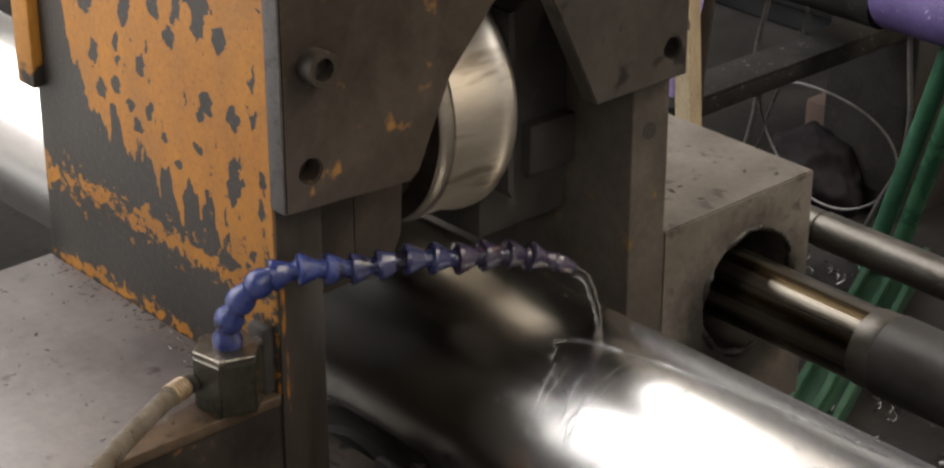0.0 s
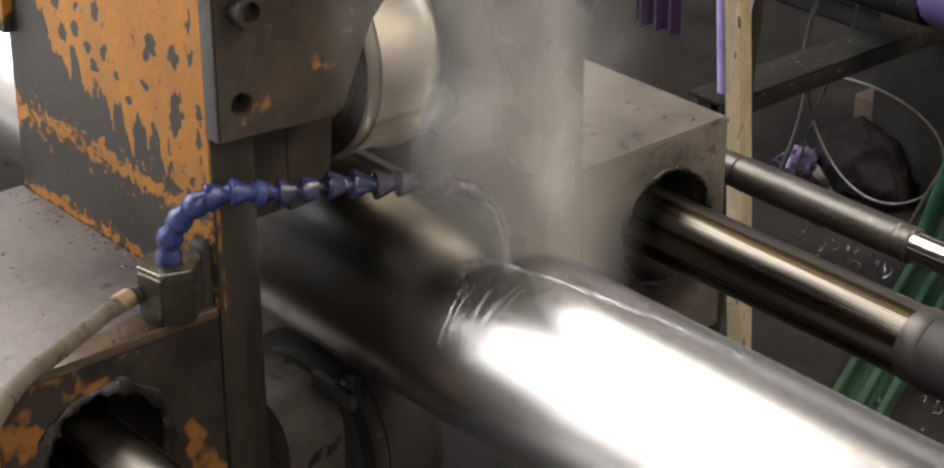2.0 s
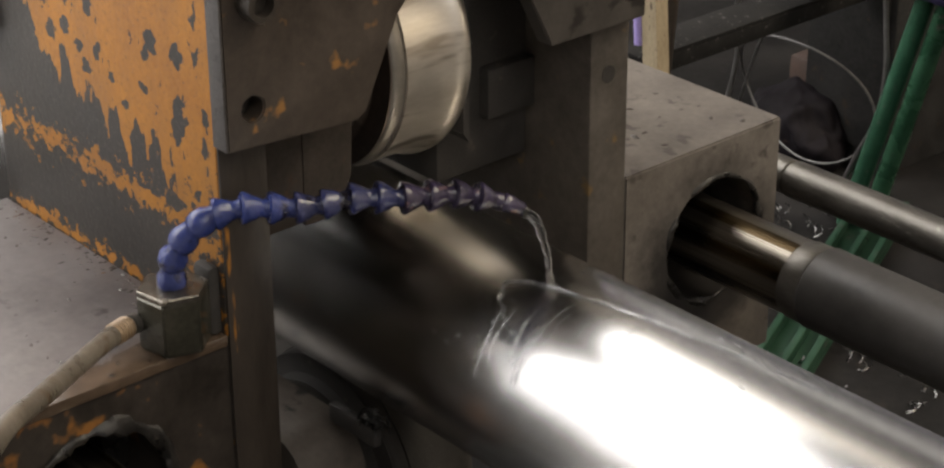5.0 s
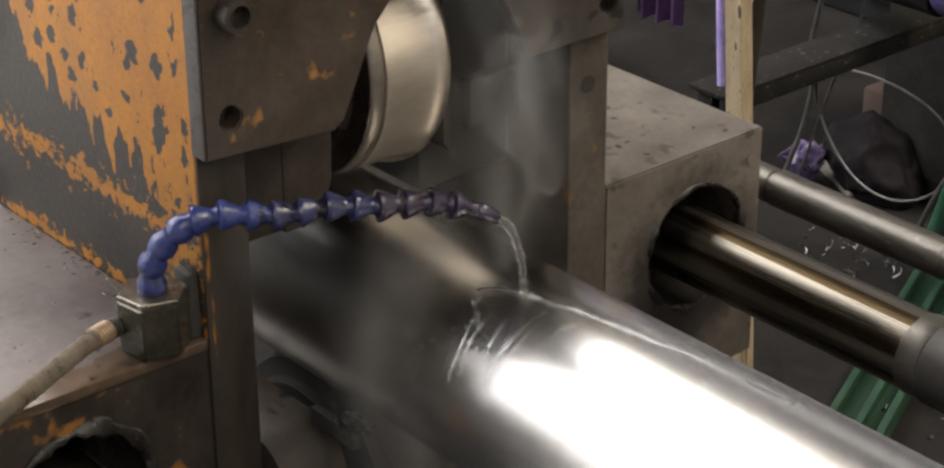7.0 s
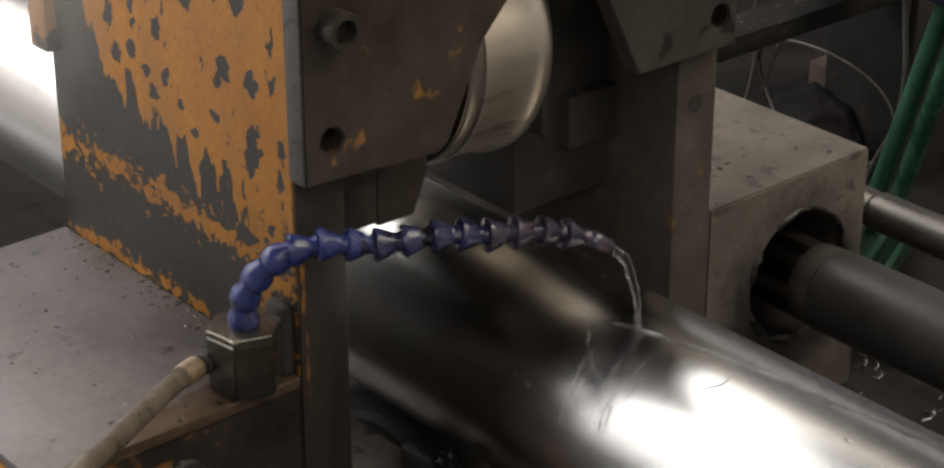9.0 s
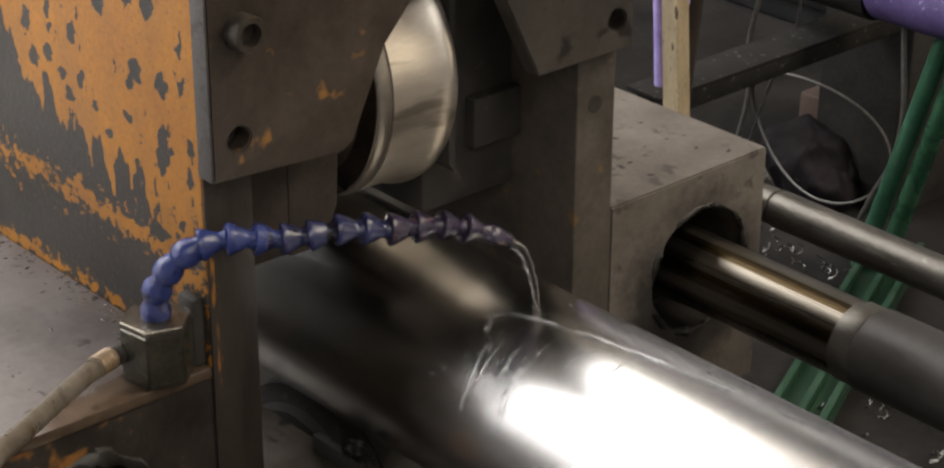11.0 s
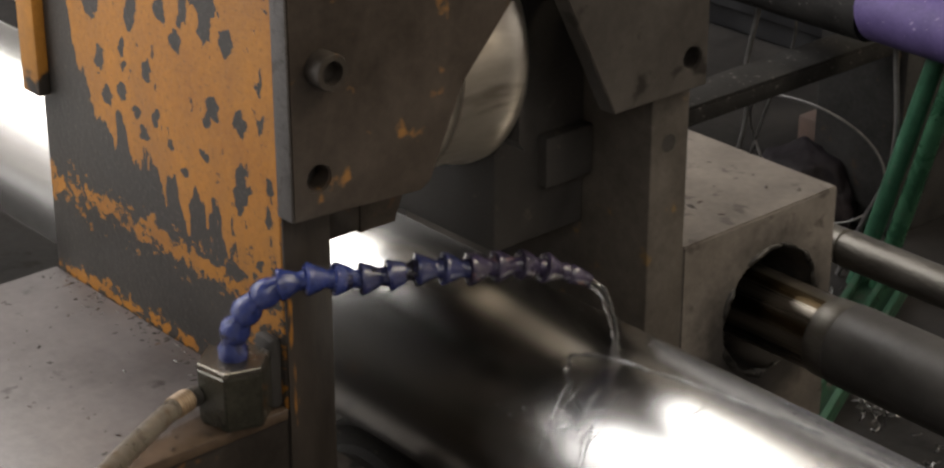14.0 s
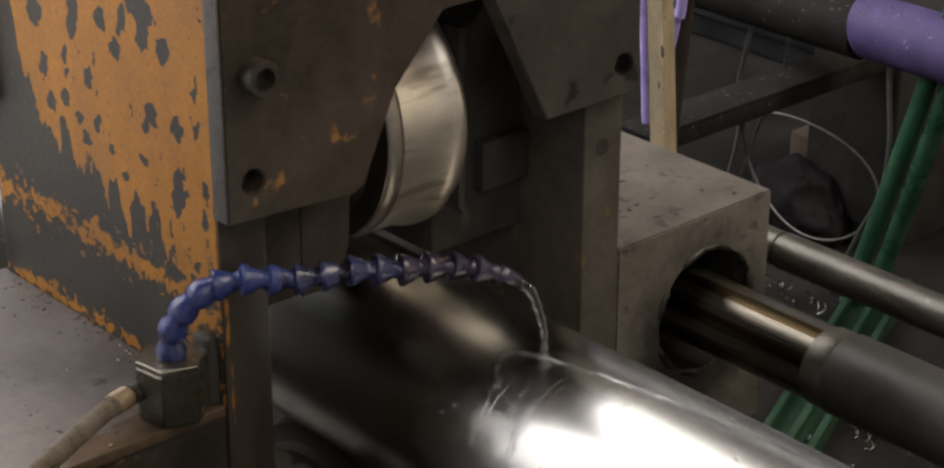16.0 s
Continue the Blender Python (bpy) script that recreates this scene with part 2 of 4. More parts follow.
# large chips in the orange paint: centre along and up the frame, half width, half height
CHIPS = [(-0.215, 0.118, 0.008, 0.021), (-0.171, 0.13, 0.008, 0.009), (-0.139, 0.136, 0.006, 0.017), (-0.151, 0.108, 0.007, 0.010),
    (-0.111, 0.152, 0.021, 0.012), (-0.108, 0.131, 0.009, 0.015), (-0.08, 0.124, 0.010, 0.012), (-0.232, 0.083, 0.004, 0.010),
    (-0.268, 0.063, 0.006, 0.013), (-0.197, 0.07, 0.006, 0.012), (-0.26, 0.031, 0.008, 0.011), (-0.236, 0.04, 0.005, 0.008),
    (-0.214, 0.03, 0.006, 0.006), (-0.187, 0.033, 0.005, 0.010), (-0.205, 0.014, 0.007, 0.008), (-0.102, 0.065, 0.008, 0.010),
    (-0.112, 0.052, 0.005, 0.009), (-0.066, 0.063, 0.008, 0.011), (-0.119, 0.021, 0.005, 0.005), (-0.165, 0.015, 0.004, 0.006),
    (-0.148, -0.004, 0.005, 0.006), (-0.069, 0.007, 0.010, 0.024), (-0.031, 0.021, 0.005, 0.008), (-0.033, -0.006, 0.005, 0.010),
    (-0.037, 0.105, 0.003, 0.012), (-0.038, 0.068, 0.003, 0.010), (-0.278, 0.108, 0.011, 0.014), (-0.23, 0.064, 0.004, 0.006), (-0.185, 0.09, 0.003, 0.007)]


def paint_material():
    """Orange machine paint, flaked off in tongues from a dark iron casting."""
    m, nt, p = nodes_of("flaked_orange_paint")
    tc = nt.nodes.new("ShaderNodeTexCoord")
    sep = nt.nodes.new("ShaderNodeSeparateXYZ")
    nt.links.new(tc.outputs["Object"], sep.inputs[0])
    x, y, z = sep.outputs
    near = maths(nt, "LESS_THAN", y, 0.0025)
    v = coords(nt)
    tongues = noise_of(nt, coords(nt, (1, 1, 0.2)), 52, 3, 0.55)
    ragged = noise_of(nt, v, 90, 4, 0.6)
    # lower edge of the paint, falling towards the front
    edge = nt.nodes.new("ShaderNodeFloatCurve")
    curve = edge.mapping.curves[0]
    pts = ((0.0, 1.0), (0.06, 0.95), (0.11, 0.62), (0.16, 0.50), (0.22, 0.46), (0.30, 0.38), (0.43, 0.34), (0.55, 0.28), (0.67, 0.28), (0.78, 0.21), (0.88, 0.22), (1.0, 0.27))
    while len(curve.points) < len(pts):
        curve.points.new(0.5, 0.5)
    for c, q in zip(curve.points, pts):
        c.location = q
    edge.mapping.update()
    along = maths(nt, "DIVIDE", maths(nt, "ADD", x, 0.345), 0.345, True)
    nt.links.new(along, edge.inputs["Value"])
    low = maths(nt, "ADD", maths(nt, "MULTIPLY", edge.outputs[0], 0.22), -0.09)
    above = maths(nt, "SUBTRACT", z, low)
    above = maths(nt, "ADD", above, maths(nt, "MULTIPLY", maths(nt, "SUBTRACT", tongues, 0.5), 0.19))
    above = maths(nt, "ADD", above, maths(nt, "MULTIPLY", maths(nt, "SUBTRACT", ragged, 0.5), 0.03))
    main = maths(nt, "GREATER_THAN", above, 0.0)
    # chips inside it: the large ones by place, small ones scattered
    wob = nt.nodes.new("ShaderNodeVectorMath")
    wob.operation = "MULTIPLY_ADD"
    wn = nt.nodes.new("ShaderNodeTexNoise")
    wn.inputs["Scale"].default_value = 85
    wn.inputs["Detail"].default_value = 5
    nt.links.new(v, wn.inputs["Vector"])
    nt.links.new(wn.outputs["Color"], wob.inputs[0])
    wob.inputs[1].default_value = (0.022, 0.0, 0.018)
    nt.links.new(tc.outputs["Object"], wob.inputs[2])
    nearest = None
    for cx_, cz_, rx_, rz_ in CHIPS:
        mp = nt.nodes.new("ShaderNodeMapping")
        mp.vector_type = "TEXTURE"
        mp.inputs["Location"].default_value = (cx_ + 0.011, 0, cz_ + 0.009)
        mp.inputs["Rotation"].default_value = (0, radians(14), 0)
        mp.inputs["Scale"].default_value = (rx_, 1000, rz_)
        nt.links.new(wob.outputs[0], mp.inputs["Vector"])
        ln = nt.nodes.new("ShaderNodeVectorMath")
        ln.operation = "LENGTH"
        nt.links.new(mp.outputs[0], ln.inputs[0])
        nearest = ln.outputs["Value"] if nearest is None else maths(nt, "MINIMUM", nearest, ln.outputs["Value"])
    chip = maths(nt, "LESS_THAN", maths(nt, "ADD", nearest, maths(nt, "MULTIPLY", maths(nt, "SUBTRACT", ragged, 0.5), 0.5)), 1.0)
    blot = noise_of(nt, coords(nt, (1.2, 1, 0.75)), 78, 4, 0.6)
    chip = maths(nt, "MAXIMUM", chip, maths(nt, "GREATER_THAN", blot, 0.655))
    main = maths(nt, "MULTIPLY", main, maths(nt, "SUBTRACT", 1.0, chip))
    # a broken band along the foot
    band_z = maths(nt, "ADD", maths(nt, "MULTIPLY", x, -0.02), -0.083)
    off = maths(nt, "ABSOLUTE", maths(nt, "SUBTRACT", z, band_z))
    patch = noise_of(nt, coords(nt, (1, 1, 1.3)), 26, 7, 0.8)
    patch = maths(nt, "ADD", patch, maths(nt, "MULTIPLY", maths(nt, "SUBTRACT", ragged, 0.5), 1.0))
    band = maths(nt, "GREATER_THAN", maths(nt, "SUBTRACT", patch, maths(nt, "MULTIPLY", off, 9.0)), 0.44)
    foot_off = maths(nt, "ABSOLUTE", maths(nt, "ADD", z, 0.163))
    foot = maths(nt, "GREATER_THAN", maths(nt, "SUBTRACT", patch, maths(nt, "MULTIPLY", foot_off, 16.0)), 0.46)
    corner_off = maths(nt, "ABSOLUTE", maths(nt, "ADD", x, 0.045))
    corner = maths(nt, "GREATER_THAN", maths(nt, "SUBTRACT", patch, maths(nt, "MULTIPLY", corner_off, 5.0)), 0.40)
    corner = maths(nt, "MULTIPLY", corner, maths(nt, "LESS_THAN", z, -0.03))
    mask = maths(nt, "MAXIMUM", maths(nt, "MAXIMUM", main, band), maths(nt, "MAXIMUM", foot, corner))
    lightly = maths(nt, "GREATER_THAN", maths(nt, "SUBTRACT", patch, maths(nt, "MULTIPLY", y, 14.0)), 0.50)
    mask = maths(nt, "MULTIPLY", mask, maths(nt, "MAXIMUM", near, lightly))
    shade = noise_of(nt, v, 8, 5, 0.6)
    fine = noise_of(nt, v, 150, 3, 0.6)
    tan = noise_of(nt, v, 6.5, 6, 0.7)
    orange = ramp(nt, maths(nt, "ADD", maths(nt, "MULTIPLY", shade, 0.7), maths(nt, "MULTIPLY", fine, 0.3)), (0.32, (0.25, 0.094, 0.009)), (0.68, (0.48, 0.2, 0.02)))
    orange = blend(nt, ramp(nt, tan, (0.44, grey(0)), (0.66, grey(0.5))), orange, (0.22, 0.105, 0.03))
    runs = noise_of(nt, coords(nt, (1, 1, 0.16)), 34, 5, 0.6)
    orange = blend(nt, ramp(nt, runs, (0.54, grey(0)), (0.74, grey(0.4))), orange, (0.24, 0.10, 0.02))
    speck = noise_of(nt, v, 260, 3, 0.6)
    orange = blend(nt, ramp(nt, speck, (0.56, grey(0)), (0.68, grey(0.6))), orange, (0.12, 0.06, 0.02))
    iron = ramp(nt, shade, (0.3, (0.0145, 0.0123, 0.0106)), (0.7, (0.046, 0.04, 0.035)))
    iron = blend(nt, ramp(nt, speck, (0.56, grey(0)), (0.72, grey(0.5))), iron, (0.13, 0.11, 0.09))
    nt.links.new(blend(nt, mask, iron, orange), p.inputs["Base Color"])
    nt.links.new(ramp(nt, shade, (0.3, grey(0.42)), (0.7, grey(0.62))), p.inputs["Roughness"])
    bump_of(nt, p, maths(nt, "ADD", maths(nt, "MULTIPLY", mask, 0.6), maths(nt, "MULTIPLY", fine, 0.4)), 0.85, 0.0016)
    return m


def shelf_material():
    """Scaled steel with a ragged wet oil stain along the front edge beside the hose block."""
    m = SCALE.copy()
    m.name = "wet_scaled_plate"
    nt = m.node_tree
    p = nt.nodes["Principled BSDF"]
    base = p.inputs["Base Color"].links[0].from_socket
    gloss = p.inputs["Roughness"].links[0].from_socket
    tc = nt.nodes.new("ShaderNodeTexCoord")
    sep = nt.nodes.new("ShaderNodeSeparateXYZ")
    nt.links.new(tc.outputs["Object"], sep.inputs[0])
    d = maths(nt, "SUBTRACT", -0.015, sep.outputs[0])
    far = maths(nt, "MULTIPLY", maths(nt, "ABSOLUTE", maths(nt, "ADD", sep.outputs[1], 0.06)), 0.22)
    d = maths(nt, "ADD", maths(nt, "ADD", d, far), maths(nt, "MULTIPLY", maths(nt, "SUBTRACT", noise_of(nt, coords(nt), 24, 6, 0.65), 0.5), 0.055))
    wet = ramp(nt, d, (0.036, grey(1)), (0.05, grey(0)))
    nt.links.new(blend(nt, wet, base, blend(nt, noise_of(nt, coords(nt), 60, 4, 0.6), (0.035, 0.026, 0.02), (0.11, 0.075, 0.05))), p.inputs["Base Color"])
    nt.links.new(blend(nt, wet, gloss, (0.16, 0.16, 0.16)), p.inputs["Roughness"])
    return m


def block_material():
    """Grey casting paint darkened round the guide bore, for grease and for the front's shade."""
    m = GREYPAINT.copy()
    m.name = "greasy_shaded_block"
    nt = m.node_tree
    p = nt.nodes["Principled BSDF"]
    base = p.inputs["Base Color"].links[0].from_socket
    tc = nt.nodes.new("ShaderNodeTexCoord")
    sep = nt.nodes.new("ShaderNodeSeparateXYZ")
    nt.links.new(tc.outputs["Object"], sep.inputs[0])
    dy = maths(nt, "SUBTRACT", sep.outputs[1], 0.578)
    dz = maths(nt, "ADD", sep.outputs[2], 0.30)
    d = maths(nt, "SQRT", maths(nt, "ADD", maths(nt, "MULTIPLY", dy, dy), maths(nt, "MULTIPLY", dz, dz)))
    d = maths(nt, "ADD", d, maths(nt, "MULTIPLY", maths(nt, "SUBTRACT", noise_of(nt, coords(nt), 26, 6, 0.7), 0.5), 0.12))
    # one ragged dark patch for both the grease and the shaded front
    stain = ramp(nt, d, (0.07, grey(0.95)), (0.125, grey(0.0)))
    nt.links.new(blend(nt, stain, base, (0.014, 0.012, 0.011)), p.inputs["Base Color"])
    return m


PAINT = paint_material()


def water_material():
    m, nt, p = nodes_of("water")
    p.inputs["Base Color"].default_value = (0.95, 0.97, 1, 1)
    p.inputs["Roughness"].default_value = 0.02
    p.inputs["IOR"].default_value = 1.33
    p.inputs["Transmission Weight"].default_value = 1.0
    n = noise_of(nt, coords(nt), 60, 2, 0.5)
    bump_of(nt, p, n, 0.3, 0.003)
    return m


WATER = water_material()


# ------------------------------------------------------------------ mesh helpers
def finish(name, bm, material, smooth=True):
    bmesh.ops.recalc_face_normals(bm, faces=bm.faces)
    me = bpy.data.meshes.new(name)
    bm.to_mesh(me)
    bm.free()
    me.materials.append(material)
    if smooth:
        for poly in me.polygons:
            poly.use_smooth = True
        me.set_sharp_from_angle(angle=radians(32))
    return me


def part(name, bm, material, parent, label="", smooth=True):
    ob = new(name, finish(name, bm, material, smooth))
    ob.parent = parent
    if label:
        ob["label"] = label
    return ob


def thing(name, bm, material, label, category, group="", kind=""):
    return tagged(new(name, finish(name, bm, material)), label, category, group, kind)


def holder(name, label, category, m=None, group="", kind=""):
    ob = tagged(new(name), label, category, group, kind)
    if m is not None:
        ob.matrix_world = m
    return ob


def box(bm, x0, x1, y0, y1, z0, z1, bevel=0.002):
    made = bmesh.ops.create_cube(bm, size=1.0)
    vs = made["verts"]
    for v in vs:
        v.co = Vector((x0 + (v.co.x + 0.5) * (x1 - x0), y0 + (v.co.y + 0.5) * (y1 - y0), z0 + (v.co.z + 0.5) * (z1 - z0)))
    if bevel:
        es = list({e for v in vs for e in v.link_edges})
        bmesh.ops.bevel(bm, geom=es, offset=bevel, segments=2, affect="EDGES", profile=0.5)
    return bm


def rod(bm, a, b, r0, r1=None, seg=32, bevel=0.0, caps=True):
    """A straight round bar from a to b; with bevel its ends are rounded."""
    r1 = r0 if r1 is None else r1
    a, b = Vector(a), Vector(b)
    d = (b - a).normalized()
    rings = [(a, r0), (b, r1)]
    if bevel:
        rings = [(a, r0 - bevel), (a + d * bevel, r0), (b - d * bevel, r1), (b, r1 - bevel)]
    return sweep(bm, rings, seg, caps)


def sweep(bm, rings, seg=20, caps=True):
    """Skin circles of (centre, radius) along a bent line."""
    pts = [Vector(c) for c, _ in rings]
    side = None
    loops = []
    for k, (c, r) in enumerate(rings):
        d = (pts[min(k + 1, len(pts) - 1)] - pts[max(k - 1, 0)]).normalized()
        if side is None:
            side = d.cross(Vector((0, 0, 1)))
            if side.length < 0.1:
                side = d.cross(Vector((0, 1, 0)))
        side = (side - d * side.dot(d)).normalized()
        up = d.cross(side)
        loops.append([bm.verts.new(pts[k] + (side * math.cos(q) + up * math.sin(q)) * r) for q in (2 * math.pi * n / seg for n in range(seg))])
    for p, q in zip(loops, loops[1:]):
        for n in range(seg):
            bm.faces.new((p[n], p[(n + 1) % seg], q[(n + 1) % seg], q[n]))
    if caps:
        bm.faces.new(loops[0][::-1])
        bm.faces.new(loops[-1])
    return bm


def smooth_line(pts, steps=8):
    """Points along a Catmull-Rom line through pts."""
    pts = [Vector(p) for p in pts]
    ext = [2 * pts[0] - pts[1], *pts, 2 * pts[-1] - pts[-2]]
    out = []
    for k in range(1, len(ext) - 2):
        p0, p1, p2, p3 = ext[k - 1 : k + 3]
        for s in range(steps):
            t = s / steps
            out.append(0.5 * (2 * p1 + (p2 - p0) * t + (2 * p0 - 5 * p1 + 4 * p2 - p3) * t * t + (3 * p1 - p0 - 3 * p2 + p3) * t ** 3))
    out.append(pts[-1])
    return out


def slab(bm, outline, holes, x0, x1, seg=28, rounded=0.0):
    """A plate in the y-z plane between x0 and x1, with round holes of (y, z, r) through it."""
    loops = [[(y, z) for y, z in outline]]
    for y, z, r in holes:
        loops.append([(y + r * math.cos(2 * math.pi * n / seg), z + r * math.sin(2 * math.pi * n / seg)) for n in range(seg)])
    faces = []
    sides = {}
    for x in (x0, x1):
        edges, rings = [], []
        for lp in loops:
            vs = [bm.verts.new((x, y, z)) for y, z in lp]
            edges += [bm.edges.new((vs[n], vs[(n + 1) % len(vs)])) for n in range(len(vs))]
            rings.append(vs)
        bmesh.ops.triangle_fill(bm, edges=edges, use_beauty=True, use_dissolve=False)
        sides[x] = rings
    for p, q in zip(sides[x0], sides[x1]):
        for n in range(len(p)):
            bm.faces.new((p[n], p[(n + 1) % len(p)], q[(n + 1) % len(p)], q[n]))
    if rounded:
        bm.normal_update()
        bmesh.ops.recalc_face_normals(bm, faces=bm.faces)
        rim = [e for e in bm.edges if len(e.link_faces) == 2 and abs(e.link_faces[0].normal.dot(e.link_faces[1].normal)) < 0.5]
        bmesh.ops.bevel(bm, geom=rim, offset=rounded, segments=2, affect="EDGES", clamp_overlap=True)
    return bm


def bm_new():
    return bmesh.new()


# ------------------------------------------------------------------ the hall
FLOOR_Z = -1.0
# Near black: the gloom behind the mill is put into the floor's colour.
bm = bm_new()
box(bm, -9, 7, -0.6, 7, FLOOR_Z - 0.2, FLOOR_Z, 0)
thing("floor", bm, FLOOR, "oily wet concrete workshop floor, coloured near black for the gloom", "floor", kind="structure")
# Unseen paler half of the floor, added so the tube's underside mirrors it.
bm = bm_new()
box(bm, -9, 7, -6, -0.602, FLOOR_Z - 0.2, FLOOR_Z, 0)
thing("near_floor", bm, CONCRETE, "paler floor out of view, brightens the underside of the tube", "floor", kind="structure")
for nm, b in (("wall_west", (-9.2, -9, -6, 7)), ("wall_east", (7, 7.2, -6, 7)), ("wall_south", (-9, 7, -6.2, -6)), ("wall_north", (-9, 7, 7, 7.2))):
    bm = bm_new()
    box(bm, *b, FLOOR_Z - 0.2, 4.0, 0)
    thing(nm, bm, WALL, "plain pale grey workshop wall out of view", "wall", kind="structure")
# unseen roof, dark so that the tube mirrors a dark band
bm = bm_new()
box(bm, -9.2, 7.2, -6.2, 7.2, 4.0, 4.2, 0)
thing("ceiling", bm, ROOF, "plain dark workshop roof", "ceiling", kind="structure")

# ------------------------------------------------------------------ the machine bed
# Near-black block added to keep the space under the tube dark.
bm = bm_new()
box(bm, -3.2, 2.6, -0.35, 0.72, FLOOR_Z, -0.62, 0.01)
thing("machine_bed", bm, BEDIRON, "near-black machine bed under the tube", "machine bed")

# plain end blocks that carry the tube and the guide rods
for x in (-3.15, 2.25):
    bm = bm_new()
    box(bm, x, x + 0.2, -0.3, 0.9, -0.62, -0.10, 0.008)
    thing("end_block", bm, BEDIRON, "dark greasy iron end block on the bed", "bearing block", "end blocks of the bed")

# ------------------------------------------------------------------ the steel tube
TY, TZ, TR = 0.2305, -0.2294, 0.0966
bm = bm_new()
rings = [((x, TY, TZ), TR) for x in np.linspace(-3.0, 2.4, 40)]
sweep(bm, rings, 96)
tube = thing("steel_tube", bm, TUBE, "long bright polished steel tube, wet with coolant", "steel tube")

# ------------------------------------------------------------------ the rolling stand
stand = holder("mill_stand", "moving mill stand of dark iron with flaked orange paint", "rolling mill stand")
BACK, FRONT = -0.37, -0.019
bm = bm_new()
box(bm, BACK, FRONT, 0.0, 0.048, -0.172, 0.2, 0.003)
part("side_frame", bm, PAINT, stand, "iron side frame with flaked orange paint")
bm = bm_new()
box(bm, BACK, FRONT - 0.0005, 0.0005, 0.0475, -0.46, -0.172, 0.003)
part("frame_leg", bm, LEGIRON, stand, "near-black iron frame leg")
# Thin skin over the leg: the front's darker tone is put into colour.
bm = bm_new()
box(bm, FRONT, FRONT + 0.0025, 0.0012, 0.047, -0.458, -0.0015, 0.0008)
part("leg_skin", bm, LEGSKIN, stand, "thin brown skin with orange paint drips, darker than the frame")
bm = bm_new()
box(bm, BACK, FRONT, 0.412, 0.461, -0.46, 0.125, 0.003)
part("side_frame", bm, FRAMEIRON, stand, "dark grey iron side frame")
# Unseen bar added between the frames to block light over the roll.
bm = bm_new()
box(bm, -0.34, -0.03, 0.0485, 0.4115, 0.13, 0.152, 0.004)
part("blocker_bar", bm, IRON, stand)
bm = bm_new()
slab(bm, [(0, 0), (0.128, -0.008), (0.138, -0.002), (0.173, 0.073), (0.2255, 0.13), (0.2785, 0.13), (0.2785, 0.152), (0.15, 0.165), (0.09, 0.19), (0, 0.208)], [(0.0255, 0.0313, 0.0105)], FRONT, 0.0, rounded=0.0014)
part("front_plate", bm, PLATE, stand, "oily brown face plate")
bm = bm_new()
slab(bm, [(0.461, 0), (0.461, 0.128), (0.36, 0.15), (0.279, 0.152), (0.279, 0.13), (0.345, 0.0)], [(0.4403, 0.0296, 0.0105)], FRONT, 0.0, rounded=0.0014)
part("front_plate", bm, PLATE_GREY, stand, "oily grey face plate")
bm = bm_new()
box(bm, FRONT + 0.0004, -0.0006, -0.0014, 0.0006, 0.001, 0.205, 0.0004)
part("plate_edge", bm, EDGESTEEL, stand, "worn bare edge of the face plate")
bm = bm_new()
box(bm, BACK - 0.012, BACK + 0.016, -0.012, 0.0, 0.005, 0.2, 0.002)
part("edge_strip", bm, YSIDE, stand, "orange painted edge strip")
# socket-head bolt
bm = bm_new()
seg = 32
prof = [(0.0, 0.0145), (0.014, 0.0152), (0.0165, 0.014)]
loops = []
for x, r in prof + [(0.0165, 0.0095), (0.006, 0.0095)]:
    loops.append([bm.verts.new((x, 0.0294 + r * math.cos(2 * math.pi * n / seg), 0.1205 + r * math.sin(2 * math.pi * n / seg))) for n in range(seg)])
for p, q in zip(loops, loops[1:]):
    for n in range(seg):
        bm.faces.new((p[n], p[(n + 1) % seg], q[(n + 1) % seg], q[n]))
bm.faces.new(loops[-1])
part("socket_bolt", bm, IRON, stand, "black socket-head bolt")
# black disc set proud, in place of a bolt hole's dark inside
bm = bm_new()
rod(bm, (FRONT - 0.004, 0.4345, -0.0555), (FRONT + 0.0004, 0.4345, -0.0555), 0.0085, seg=28)
part("hole_disc", bm, BLACK, stand)
# roll chocks between the frames
# Chock in BLACK: the shade inside the stand is put into its colour.
bm = bm_new()
box(bm, -0.30, -0.092, 0.352, 0.4115, -0.102, -0.052, 0.003)
part("chock", bm, BLACK, stand, "iron chock, coloured black for the shade inside the stand")
# Added block: fills the opening beside the roll so that it stays dark.
bm = bm_new()
box(bm, -0.34, -0.105, 0.300, 0.4115, -0.155, 0.12, 0.003)
part("opening_filler", bm, BLACK, stand, "black block added to keep the opening beside the roll dark")
# wing blocks with guide bores
WB_Y, WB_Z = 0.590, -0.276
bm = bm_new()
slab(bm, [(0.461, -0.43), (0.683, -0.43), (0.683, -0.169), (0.461, -0.169)], [(WB_Y, WB_Z, 0.066)], -0.30, FRONT, 48, rounded=0.002)
part("wing_block", bm, block_material(), stand, "grey painted guide block with a round bore")
bm = bm_new()
slab(bm, [(-0.232, -0.43), (0.0, -0.43), (0.0, -0.178), (-0.232, -0.178)], [(0.461 - WB_Y, WB_Z, 0.068)], -0.37, FRONT, 48)
part("wing_block", bm, WINGRUST, stand, "rusty guide block with orange paint remains", smooth=False)
bm = bm_new()
box(bm, -0.372, -0.0165, -0.2345, -0.0005, -0.178, -0.168, 0.0012)
part("shelf_plate", bm, shelf_material(), stand, "bare scaled steel shelf plate")
bm = bm_new()
box(bm, -0.368, -0.02, -0.237, -0.2325, -0.40, -0.179, 0.001)
part("side_cover", bm, YSIDE, stand, "chipped orange side cover")
bm = bm_new()
box(bm, -0.345, -0.10, -0.285, -0.2475, -0.262, -0.228, 0.004)
